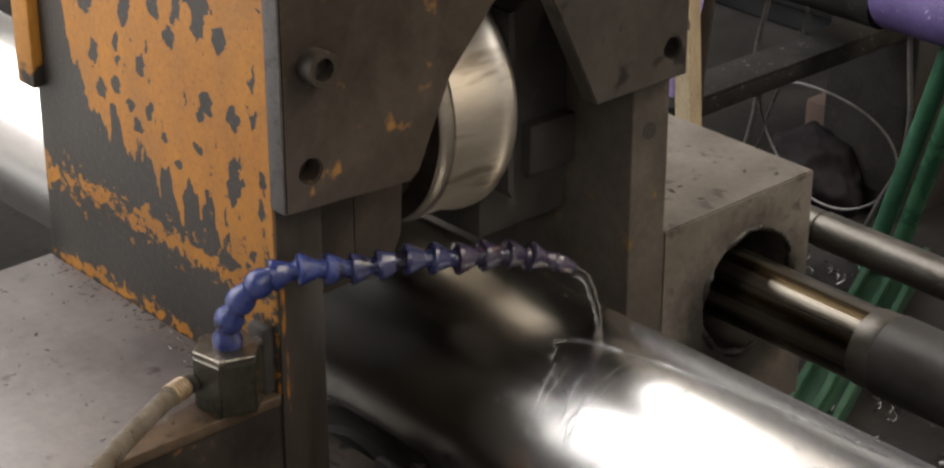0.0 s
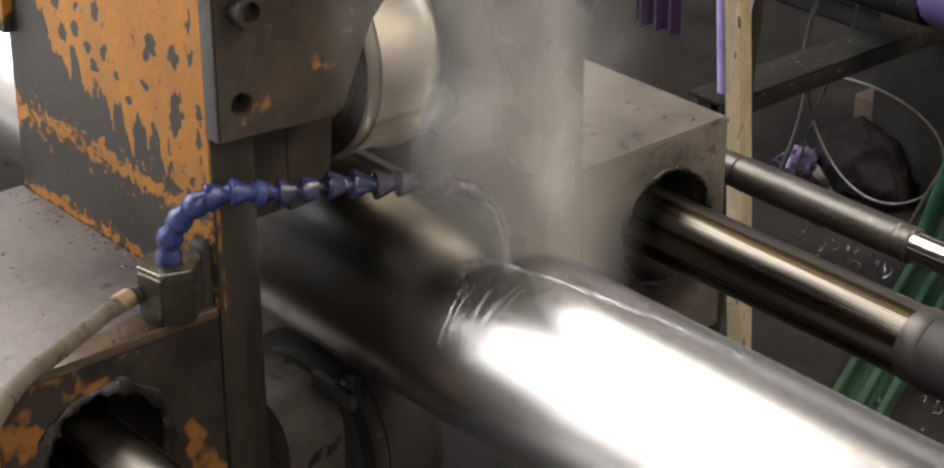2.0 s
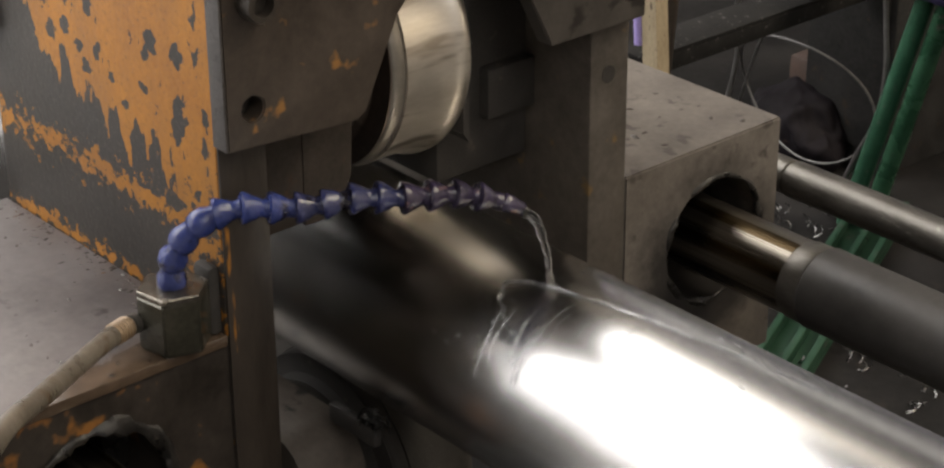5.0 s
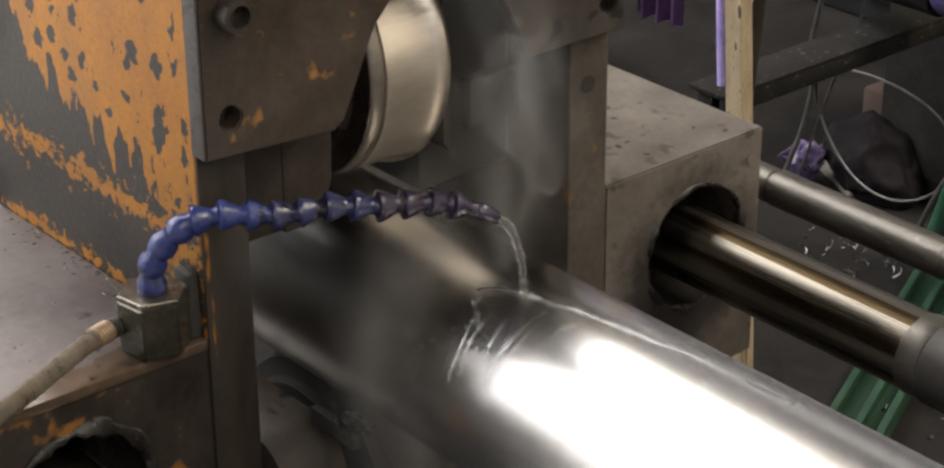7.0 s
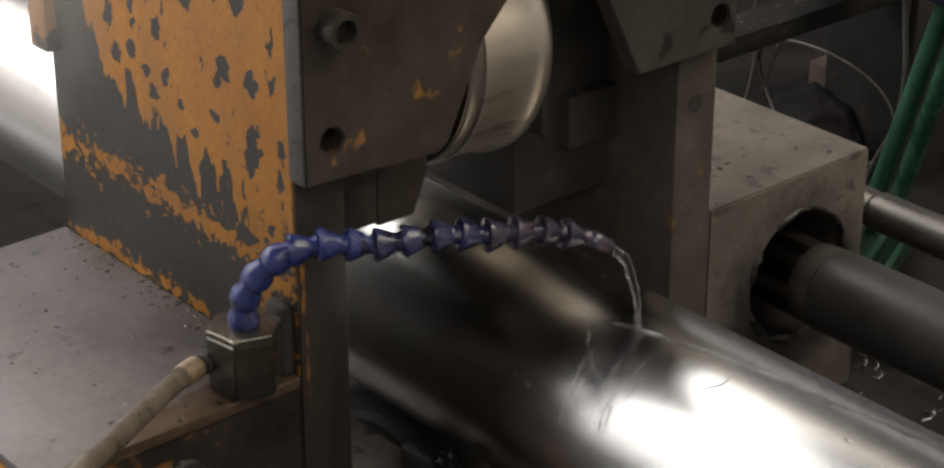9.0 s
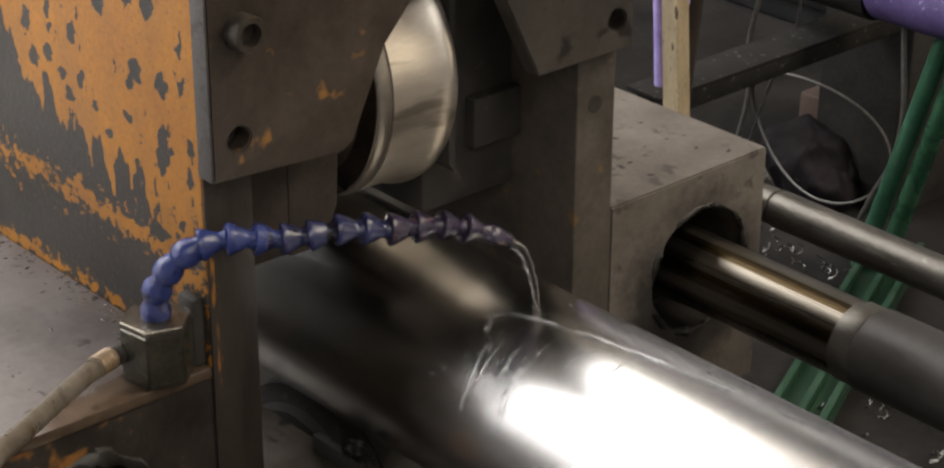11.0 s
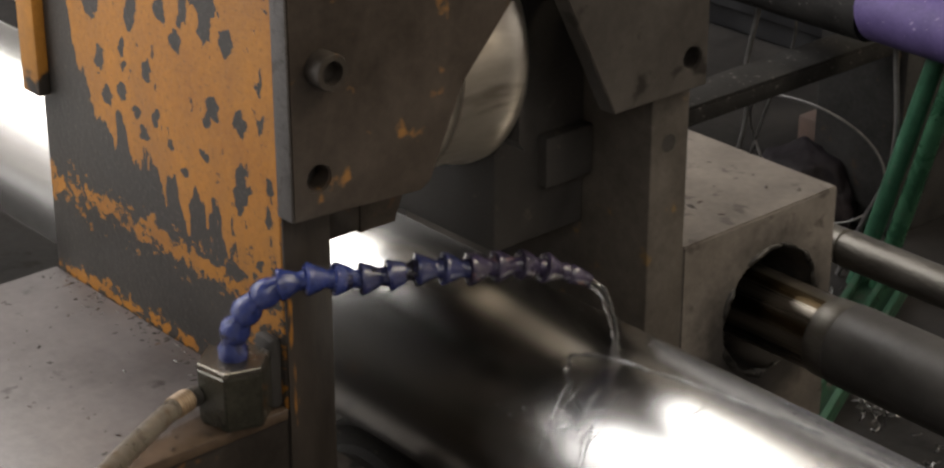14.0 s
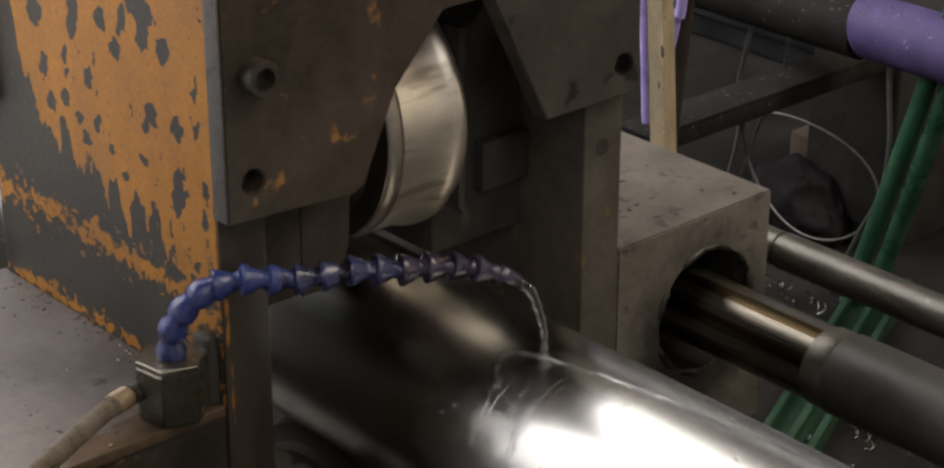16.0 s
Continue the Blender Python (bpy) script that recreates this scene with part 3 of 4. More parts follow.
box(bm, -0.31, -0.285, -0.2475, -0.237, -0.262, -0.236, 0.002)
box(bm, -0.16, -0.135, -0.2475, -0.237, -0.262, -0.236, 0.002)
bracket = part("guide_bracket", bm, SCALE, stand, "scuffed grey steel bracket beside the side cover")
for x in (-0.29, -0.215, -0.14):
    bm = bm_new()
    rod(bm, (x, -0.266, -0.229), (x, -0.266, -0.219), 0.0085, seg=6, bevel=0.001)
    part("bolt_head", bm, RUST, bracket, "rusty hexagon bolt head")
# Black block stands in for a dark notch beside the hose block.
bm = bm_new()
box(bm, -0.045, -0.021, -0.013, -0.0005, -0.168, -0.105, 0.005)
part("notch_block", bm, BLACK, stand, "black block in place of a dark notch in the frame")
for y in (WB_Y, 0.461 - WB_Y):
    bm = bm_new()
    slab(bm, [(y + 0.0675 * math.cos(2 * math.pi * n / 40), WB_Z + 0.0675 * math.sin(2 * math.pi * n / 40)) for n in range(40)], [(y, WB_Z, 0.0425)], -0.26, -0.085, 40)
    part("bushing", bm, GREASE, stand, "black greasy bushing", smooth=False)
for y, thick in ((0.461 - WB_Y, 0.0065), (WB_Y, 0.003)):
    bm = bm_new()
    ringc = [(FRONT - 0.002, y + 0.068 * math.cos(q), WB_Z + 0.068 * math.sin(q)) for q in np.linspace(0, 2 * math.pi, 61)]
    sweep(bm, [(p, thick + 0.005 * noise.noise(Vector(p) * 60)) for p in ringc], 12)
    for v in bm.verts:
        v.co += 0.7 * thick * Vector(noise.noise_vector(v.co * 90))
    part("grease_ring", bm, GREASE, stand, "lumpy black grease round the bore")
# sliding sleeve beside the grey block
S2Y, S2Z = 0.75, -0.2705
bm = bm_new()
sweep(bm, [((-0.19, S2Y, S2Z), 0.0195), ((-0.058, S2Y, S2Z), 0.0195), ((-0.057, S2Y, S2Z), 0.0175), ((-0.053, S2Y, S2Z), 0.0175), ((-0.052, S2Y, S2Z), 0.0205), ((0.176, S2Y, S2Z), 0.0205), ((0.178, S2Y, S2Z), 0.019), ((0.184, S2Y, S2Z), 0.0192), ((0.186, S2Y, S2Z), 0.0207), ((0.196, S2Y, S2Z), 0.0207), ((0.198, S2Y, S2Z), 0.0185)], 40)
part("guide_sleeve", bm, SLEEVE2, stand, "worn bright guide sleeve")
bm = bm_new()
box(bm, -0.20, -0.165, 0.683, 0.78, -0.33, -0.245, 0.003)
part("sleeve_bracket", bm, GREYPAINT, stand)

def grit(name, x0, x1, y0, y1, z, count, size, dense):
    """Flakes of scale lying on a top face, thicker where dense says so."""
    bm = bm_new()
    made = 0
    while made < count:
        x, y = rng_bits.uniform(x0, x1), rng_bits.uniform(y0, y1)
        if rng_bits.random() > dense(x, y):
            continue
        r, a, made = size * rng_bits.uniform(0.4, 1.3), rng_bits.uniform(0, 6.3), made + 1
        ring_ = [Vector((x + r * (1 + 0.5 * rng_bits.random()) * math.cos(a) * math.cos(q) - r * 0.6 * math.sin(a) * math.sin(q), y + r * (1 + 0.5 * rng_bits.random()) * math.sin(a) * math.cos(q) + r * 0.6 * math.cos(a) * math.sin(q), z)) for q in (0, 1.1, 2.0, 3.2, 4.1, 5.3)]
        low = [bm.verts.new(p) for p in ring_]
        top = bm.verts.new(sum(ring_, Vector()) / 6 + Vector((0, 0, r * rng_bits.uniform(0.25, 0.5))))
        for k in range(6):
            bm.faces.new((low[k], low[(k + 1) % 6], top))
    return tagged(part(name, bm, IRON, stand, "loose dark flakes of scale"), kind="stuff")


grit("scale_grit", -0.21, -0.03, 0.475, 0.66, -0.169, 26, 0.0042, lambda x, y: 0.9 if y < 0.57 else 0.25)
grit("scale_grit", -0.36, -0.03, -0.2, -0.003, -0.168, 160, 0.0022, lambda x, y: max(0.04, 1 + y / 0.035))

# ------------------------------------------------------------------ the rolls
RX, RZ, RR = -0.168, -0.007, 0.126


def roll_mesh(bm):
    """A solid forming roll: a wide hollow tread, a raised rim, a step, and a smaller hub."""
    prof = [(-0.0098, 0.0), (-0.0098, 0.945), (-0.0095, 0.953), (-0.004, 0.951), (0.012, 0.948), (0.028, 0.955), (0.040, 0.970), (0.0465, 0.985), (0.050, 1.0), (0.0555, 1.0), (0.059, 0.985), (0.060, 0.95), (0.060, 0.0)]
    seg = 120
    loops = []
    for y, k in prof:
        r = RR * k if k else 0.03
        loops.append([bm.verts.new((r * math.cos(2 * math.pi * n / seg), y, r * math.sin(2 * math.pi * n / seg))) for n in range(seg)])
    for p, q in zip(loops, loops[1:]):
        for n in range(seg):
            bm.faces.new((p[n], p[(n + 1) % seg], q[(n + 1) % seg], q[n]))
    bm.faces.new(loops[0])
    bm.faces.new(loops[-1])
    return bm


bm = bm_new()
prof = [(-0.30, -0.455), (-0.036, -0.455)] + [(-0.081 + 0.045 * math.sin(radians(a)), -0.345 + 0.045 * math.cos(radians(a))) for a in range(90, -1, -10)] + [(-0.30, -0.30)]
for y0, y1, drop in ((0.084, 0.152, 0.028),):
    rows_ = [[bm.verts.new((x, y, z if z < -0.40 else z - drop)) for x, z in prof] for y in (y0, y1)]
    for k in range(len(prof)):
        n = (k + 1) % len(prof)
        bm.faces.new((rows_[0][k], rows_[0][n], rows_[1][n], rows_[1][k]))
    bm.faces.new(rows_[0])
    bm.faces.new(rows_[1][::-1])
part("lower_chock", bm, LOWIRON, stand, "brown oily casting beside the lower roll")
bm = bm_new()
box(bm, -0.06, 0.006, 0.130, 0.140, -0.322, -0.303, 0.003)
part("drip_lip", bm, BLACK, stand)
bm = bm_new()
for k in range(34):
    c = Vector((rng_bits.gauss(-0.002, 0.009), rng_bits.gauss(0.136, 0.004), -0.3025 + abs(rng_bits.gauss(0, 0.007))))
    e1 = Vector([rng_bits.uniform(-1, 1) for _ in range(3)]).normalized() * rng_bits.uniform(0.003, 0.008)
    e2 = e1.cross(Vector((0.3, 0.5, 1))).normalized() * rng_bits.uniform(0.001, 0.003)
    lift = Vector((0, 0, 0.002))
    vs = [bm.verts.new(p) for p in (c - e1 - e2, c - e1 + e2, c + lift + e2, c + lift - e2, c + e1 + e2, c + e1 - e2)]
    bm.faces.new((vs[0], vs[1], vs[2], vs[3]))
    bm.faces.new((vs[3], vs[2], vs[4], vs[5]))
tagged(part("wet_chips", bm, SWARF, stand, "clump of wet bright metal chips"), kind="stuff")

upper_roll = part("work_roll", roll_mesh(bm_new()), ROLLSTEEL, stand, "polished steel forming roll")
# Lower roll takes BLACK: the shade under the tube is put into its colour.
lower_roll = part("work_roll", roll_mesh(bm_new()), BLACK, stand, "lower forming roll, coloured black for the shade under the tube")
for roll in (upper_roll, lower_roll):
    bm = bm_new()
    prof = [(-0.062, 0.030), (-0.062, 0.088), (-0.058, 0.094), (-0.046, 0.096), (-0.038, 0.093), (-0.030, 0.098), (-0.0275, 0.106), (-0.0262, 0.1165), (-0.0250, 0.1168), (-0.0250, 0.030)]
    loops = [[bm.verts.new((r * math.cos(2 * math.pi * n / 72), y, r * math.sin(2 * math.pi * n / 72))) for n in range(72)] for y, r in prof]
    for p, q in zip(loops, loops[1:]):
        for n in range(72):
            bm.faces.new((p[n], p[(n + 1) % 72], q[(n + 1) % 72], q[n]))
    bm.faces.new(loops[0])
    bm.faces.new(loops[-1])
    bm_ring = bm_new()
    prof = [(-0.0248, 0.030), (-0.0248, 0.1150), (-0.0235, 0.1166), (-0.0215, 0.1178), (-0.0115, 0.1186), (-0.0100, 0.1180), (-0.0100, 0.030)]
    loops = [[bm_ring.verts.new((r * math.cos(2 * math.pi * n / 96), y, r * math.sin(2 * math.pi * n / 96))) for n in range(96)] for y, r in prof]
    for p, q in zip(loops, loops[1:]):
        for n in range(96):
            bm_ring.faces.new((p[n], p[(n + 1) % 96], q[(n + 1) % 96], q[n]))
    bm_ring.faces.new(loops[0])
    bm_ring.faces.new(loops[-1])
    # Steel on the upper roll, black on the lower for the tube's shade.
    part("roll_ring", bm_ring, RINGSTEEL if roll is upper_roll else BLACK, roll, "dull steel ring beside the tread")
    part("roll_hub", bm, HUB if roll is upper_roll else BLACK, roll, "dark hub of the roll")
# carrier that lifts with the upper roll, built round the roll's axis
carrier = holder("roll_carrier", "", "")
carrier.parent = stand
bm = bm_new()
slab(bm, [(-0.128, -0.104), (-0.092, -0.104), (-0.078, -0.07), (-0.070, 0.10), (-0.128, 0.10)], [], -0.11, 0.125)
part("carrier_cheek", bm, DARKBROWN, carrier, "dark brown carrier cheek", smooth=False)
bm = bm_new()
slab(bm, [(0.0685, -0.09), (0.0615, -0.08), (0.0615, 0.09), (0.0685, 0.09)], [], -0.10, 0.11)
part("carrier_cheek", bm, BLACK, carrier, "black carrier cheek", smooth=False)
bm = bm_new()
box(bm, -0.13, 0.1245, -0.181, -0.1285, -0.101, 0.002, 0.0005)
part("chock", bm, DARKBROWN, carrier)
bm = bm_new()
rod(bm, (0, -0.1, 0), (0, 0.1, 0), 0.045)
part("roll_shaft", bm, BLACK, carrier)

# ------------------------------------------------------------------ guide rods that stand still
grod = holder("guide_rod", "chromed guide rod with a grey end sleeve", "guide rod")
bm = bm_new()
rod(bm, (-3.0, WB_Y, WB_Z), (0.2, WB_Y, WB_Z), 0.0385, seg=48)
part("chrome_bar", bm, CHROME, grod, "chromed bar, oily")
bm = bm_new()
rod(bm, (0.162, WB_Y, WB_Z), (2.3, WB_Y, WB_Z), 0.0415, seg=48, bevel=0.0025)
part("end_sleeve", bm, SLEEVE, grod, "matt grey end sleeve")
bm = bm_new()
sweep(bm, [((0.138, WB_Y, WB_Z), 0.0386), ((0.141, WB_Y, WB_Z), 0.0398), ((0.158, WB_Y, WB_Z), 0.0402), ((0.1618, WB_Y, WB_Z), 0.0392)], 48)
part("collar", bm, SLEEVE2, grod, "wet bright collar")
bm = bm_new()
rod(bm, (-3.0, 0.461 - WB_Y, WB_Z), (2.3, 0.461 - WB_Y, WB_Z), 0.033, seg=40)
thing("guide_rod", bm, CHROME, "oily chromed guide rod under the steel shelf", "guide rod")
bm = bm_new()
rod(bm, (-3.0, S2Y, S2Z), (2.3, S2Y, S2Z), 0.0172, seg=32)
thing("guide_rod", bm, BRIGHTROD, "thin chromed rod inside a sliding sleeve", "guide rod")

# ------------------------------------------------------------------ coolant line on the steel shelf
cool = holder("coolant_hose", "blue jointed coolant hose on a steel elbow block, spraying water", "coolant hose")
bm = bm_new()
cx, cy = -0.034, -0.039
hexa = [(0.0278, -0.168), (0.0302, -0.165), (0.0302, -0.1200), (0.0292, -0.1192), (0.012, -0.1191)]
loops = [[bm.verts.new((cx + r * math.cos(math.pi / 3 * n + 0.175), cy + r * math.sin(math.pi / 3 * n + 0.175), z)) for n in range(6)] for r, z in hexa]
for p, q in zip(loops, loops[1:]):
    for n in range(6):
        bm.faces.new((p[n], p[(n + 1) % 6], q[(n + 1) % 6], q[n]))
bm.faces.new(loops[0])
bm.faces.new(loops[-1])
bmesh.ops.recalc_face_normals(bm, faces=bm.faces)
bmesh.ops.bevel(bm, geom=[e for e in bm.edges if e.calc_face_angle(0) > 0.3], offset=0.0012, segments=2, affect="EDGES")
part("elbow_block", bm, BRASS, cool, "wet steel hexagon block")
# Separate top, made brighter than the sides: reflected sky put into its colour.
bm = bm_new()
loops = [[bm.verts.new((cx + r * math.cos(math.pi / 3 * n + 0.175), cy + r * math.sin(math.pi / 3 * n + 0.175), z)) for n in range(6)] for r, z in ((0.0300, -0.1190), (0.0300, -0.1152), (0.0288, -0.1140), (0.012, -0.1136))]
for p, q in zip(loops, loops[1:]):
    for n in range(6):
        bm.faces.new((p[n], p[(n + 1) % 6], q[(n + 1) % 6], q[n]))
bm.faces.new(loops[0])
bm.faces.new(loops[-1])
part("block_cap", bm, WETCAP, cool, "wet hexagon top of the block, coloured brighter for reflected sky", smooth=False)
PATH = smooth_line([(cx, cy, -0.118), (-0.0334, -0.040, -0.0957), (-0.0205, -0.034, -0.070), (-0.011, -0.022, -0.0545), (0.003, -0.002, -0.0457), (0.0168, 0.025, -0.0480), (0.031, 0.055, -0.0515), (0.050, 0.088, -0.0475), (0.067, 0.125, -0.053), (0.08, 0.16, -0.056), (0.091, 0.195, -0.068), (0.0998, 0.22, -0.0815)], 12)
cum = [0.0]
for a, b in zip(PATH, PATH[1:]):
    cum.append(cum[-1] + (b - a).length)


def on_path(d):
    d = min(max(d, 0), cum[-1] - 1e-6)
    k = next(n for n in range(len(cum) - 1) if cum[n + 1] > d)
    return PATH[k].lerp(PATH[k + 1], (d - cum[k]) / (cum[k + 1] - cum[k]))


COUNT = 16
step = cum[-1] / COUNT
for n in range(COUNT):
    d0 = n * step
    last = n == COUNT - 1
    bm = bm_new()
    k = 0.93 if n > 12 else 0.97 if n < 4 else 0.98
    shape = [(-0.08, 0.0085), (-0.12, 0.0110), (-0.07, 0.0134), (0.05, 0.0134), (0.17, 0.0120), (0.42, 0.0099), (0.58, 0.0080), (0.70, 0.0072), (0.82, 0.0080), (0.92, 0.0084), (1.02, 0.0072)]
    if n < 4:
        shape = [(-0.05, 0.0085), (0.0, 0.0104), (0.18, 0.0123), (0.4, 0.0128), (0.62, 0.0116), (0.82, 0.0094), (0.95, 0.0088), (1.05, 0.0084)]
    if last:
        shape = [(0.0, 0.0062), (0.15, 0.0088), (0.4, 0.0086), (0.7, 0.0066), (1.0, 0.0058), (1.0, 0.0045)]
    a, b = on_path(d0), on_path(d0 + step)
    sweep(bm, [(a.lerp(b, s), r * k) for s, r in shape], 28)
    for v in bm.verts:
        v.co += 0.0009 * Vector(noise.noise_vector(v.co * 190))
    # the blue turns darker in three steps towards the tip
    part("hose_segment", bm, BLUE if n < 7 else BLUEMID if n < 11 else BLUEDARK, cool)
# water stream
jet = smooth_line([PATH[-1] - Vector((0.002, 0.004, -0.001)), (0.108, 0.2265, -0.090), (0.1155, 0.2285, -0.105), (0.1205, 0.2295, -0.12), (0.1225, 0.23, -0.1335)], 6)
bm = bm_new()
sweep(bm, [(p, 0.0048 - 0.0022 * k / len(jet) + 0.0005 * math.sin(k * 1.3)) for k, p in enumerate(jet)], 16)
part("water_stream", bm, WATER, cool, "thin clear stream of coolant")
# bead of water that spreads from the stream over the tube
bead = []
for k in range(41):
    f = (k - 20) / 20
    ang = 90 + 20 + 26 * f if f > 0 else 110 + 32 * f
    x = 0.108 + 0.006 * math.cos(k) * 0.4 + (0.30 * (-f) ** 1.6 if f < 0 else 0.05 * f ** 2)
    a = radians(ang)
    bead.append((x, TY + (TR + 0.0008) * math.cos(a), TZ + (TR + 0.0008) * math.sin(a)))
bm = bm_new()
sweep(bm, [(p, 0.0012 + 0.0005 * math.sin(k * 1.9) - 0.0005 * abs(k - 20) / 20) for k, p in enumerate(bead)], 10)
part("water_bead", bm, WATER, cool, "bead of water running over the tube")
# rivulets that run round the tube below the stream, and drops beside them
for k in range(5):
    x0, a0, a1 = rng_bits.uniform(0.085, 0.175), rng_bits.uniform(112, 124), rng_bits.uniform(138, 165)
    bm = bm_new()
    line = []
    for c in range(15):
        a = radians(a0 + (a1 - a0) * c / 14)
        r = TR + 0.0003
        line.append(((x0 + 0.0012 * math.sin(c * 0.5 + k) + 0.0004 * c, TY + r * math.cos(a), TZ + r * math.sin(a)), max(0.0002, (0.0007 + 0.0003 * math.sin(c * 1.7 + k)) * math.sin(math.pi * (c + 0.5) / 15))))
    sweep(bm, line, 8)
    part("rivulet", bm, WATER, cool, "rivulet of coolant")
for x0, a0, a1, r0 in ((0.178, 104, 158, 0.0006), (0.185, 110, 163, 0.0005), (0.213, 98, 124, 0.0005), (0.246, 97, 118, 0.0005)):
    bm = bm_new()
    line = []
    for c in range(25):
        a = radians(a0 + (a1 - a0) * c / 24)
        line.append(((x0 + 0.0022 * math.sin(c * 0.37 + x0 * 90) - 0.0006 * c, TY + (TR + 0.0002) * math.cos(a), TZ + (TR + 0.0002) * math.sin(a)), max(0.0002, r0 * math.sin(math.pi * (c + 0.5) / 25) * (1 + 0.3 * math.sin(c * 1.1)))))
    sweep(bm, line, 8)
    part("rivulet", bm, WATER, cool, "ridge of coolant round the tube")
bm = bm_new()
for k in range(70):
    a = radians(rng_bits.choice((rng_bits.uniform(60, 80), rng_bits.uniform(95, 155))))
    x, r = rng_bits.uniform(0.05, 0.42), rng_bits.uniform(0.0007, 0.0022)
    m = Matrix.Translation((x, TY + TR * math.cos(a), TZ + TR * math.sin(a))) @ Matrix.Rotation(a - math.pi / 2, 4, "X") @ Matrix.Diagonal((rng_bits.uniform(1, 2.2), 1.0, 0.45, 1))
    bmesh.ops.create_icosphere(bm, subdivisions=1, radius=r, matrix=m)
tagged(part("coolant_spray", bm, WATER, cool, "drops of coolant on the tube"), kind="stuff")
# supply hose
bm = bm_new()
line = smooth_line([(-0.040, -0.083, -0.1405), (-0.036, -0.093, -0.140), (-0.022, -0.115, -0.136), (0.012, -0.165, -0.128), (0.06, -0.215, -0.108), (0.12, -0.28, -0.085), (0.2, -0.36, -0.08), (0.32, -0.5, -0.14), (0.42, -0.66, -0.3), (0.45, -0.78, -0.6), (0.45, -0.8, -0.99)], 10)
sweep(bm, [(p, 0.0080 + 0.0003 * math.sin(k * 2.1) * (k < 40)) for k, p in enumerate(line)], 24)
part("supply_hose", bm, RUBBER, cool, "brown stained rubber supply hose")
bm = bm_new()
sweep(bm, [(p, 0.0088 + 0.0008 * (k % 2)) for k, p in enumerate(smooth_line([(-0.0415, -0.079, -0.141), (-0.038, -0.088, -0.1402), (-0.0335, -0.098, -0.1392)], 5))], 20)
part("ferrule", bm, RUST, cool, "rusty ribbed hose ferrule")
bm = bm_new()
sweep(bm, [((-0.046, -0.062, -0.143), 0.0068), ((-0.0445, -0.069, -0.1425), 0.0068), ((-0.0443, -0.0695, -0.1424), 0.0085), ((-0.043, -0.0745, -0.142), 0.0085), ((-0.0428, -0.075, -0.1419), 0.006), ((-0.040, -0.083, -0.1408), 0.006)], 18)
part("nipple", bm, SLEEVE2, cool, "bright steel hose nipple")
bm = bm_new()
sweep(bm, [((cx, cy, -0.1145), 0.0118), ((cx, cy, -0.1115), 0.0118), ((cx, cy, -0.1110), 0.0095), ((cx + 0.0005, cy, -0.108), 0.0095)], 20)
part("socket_ring", bm, RUST, cool, "wet rusty socket ring")
bm = bm_new()
for k in range(26):
    if k < 12:
        m = Matrix.Translation((cx + rng_bits.uniform(-0.02, 0.022), cy + rng_bits.uniform(-0.02, 0.02), -0.1145))
    else:
        m = Matrix.Translation((rng_bits.uniform(-0.075, -0.022), rng_bits.uniform(-0.13, -0.055), -0.168))
    bmesh.ops.create_icosphere(bm, subdivisions=1, radius=rng_bits.uniform(0.0008, 0.0026), matrix=m @ Matrix.Diagonal((1.4, 1.0, 0.4, 1)))
tagged(part("coolant_drops", bm, WATER, cool, "drops of coolant on the block and shelf"), kind="stuff")

# ------------------------------------------------------------------ beyond the mill
bm = bm_new()
box(bm, -1.012, -0.934, 1.47, 2.6, -0.606, -0.598, 0.001)
box(bm, -0.943, -0.934, 1.47, 2.6, -0.634, -0.606, 0.001)
for y in (1.475, 2.56):
    box(bm, -0.995, -0.965, y, y + 0.03, FLOOR_Z, -0.6065, 0.001)
thing("angle_beam", bm, BEAM, "dusty dark steel angle beam", "steel beam")
bm = bm_new()
outline = [(1.905 + 0.05 * math.cos(radians(a)), -0.497 + 0.05 * math.sin(radians(a))) for a in range(0, 360, 12)]
slab(bm, outline, [], -2.0, -0.853)
box(bm, -1.99, -1.93, 1.9, 2.0, FLOOR_Z, -0.5555, 0.003)
thing("machine_beam", bm, BEAM, "dusty dark machine beam", "machine beam")
bm = bm_new()
slab(bm, [(1.895 + 0.058 * math.cos(radians(a)), -0.480 + 0.055 * math.sin(radians(a))) for a in range(0, 360, 12)], [], -0.85, 0.5, rounded=0.006)
for v in bm.verts:
    if v.co.x < -0.8:
        v.co.x += 0.55 * (v.co.z + 0.436) * -1 * 0.4
box(bm, 0.3, 0.42, 1.9, 2.05, FLOOR_Z, -0.5265, 0.004)
thing("machine_casing", bm, SCUFFED, "scuffed violet machine casing", "machine")
bm = bm_new()
lean = Vector((-0.075, 0.0, 1.0))
foot = Vector((-0.692, 1.285, FLOOR_Z))
tops = foot + lean * 2.2
rows_ = [[bm.verts.new(c + Vector(d)) for d in ((-0.019, -0.012, 0), (0.011, -0.012, 0), (0.011, 0.013, 0), (-0.019, 0.013, 0))] for c in [foot + lean * (2.2 * k / 12) for k in range(13)]]
for p, q in zip(rows_, rows_[1:]):
    for k in range(4):
        bm.faces.new((p[k], p[(k + 1) % 4], q[(k + 1) % 4], q[k]))
bm.faces.new(rows_[0][::-1])
bm.faces.new(rows_[-1])
for v in bm.verts:
    v.co += 0.0015 * Vector(noise.noise_vector(v.co * 9))
bmesh.ops.bevel(bm, geom=[e for e in bm.edges if abs((e.verts[0].co - e.verts[1].co).z) > 0.05], offset=0.003, segments=2, affect="EDGES")
thing("wooden_post", bm, WOOD, "pale weathered wooden post leaning a little", "post")
bm = bm_new()
side = Vector((-0.0270, -0.010, 0))
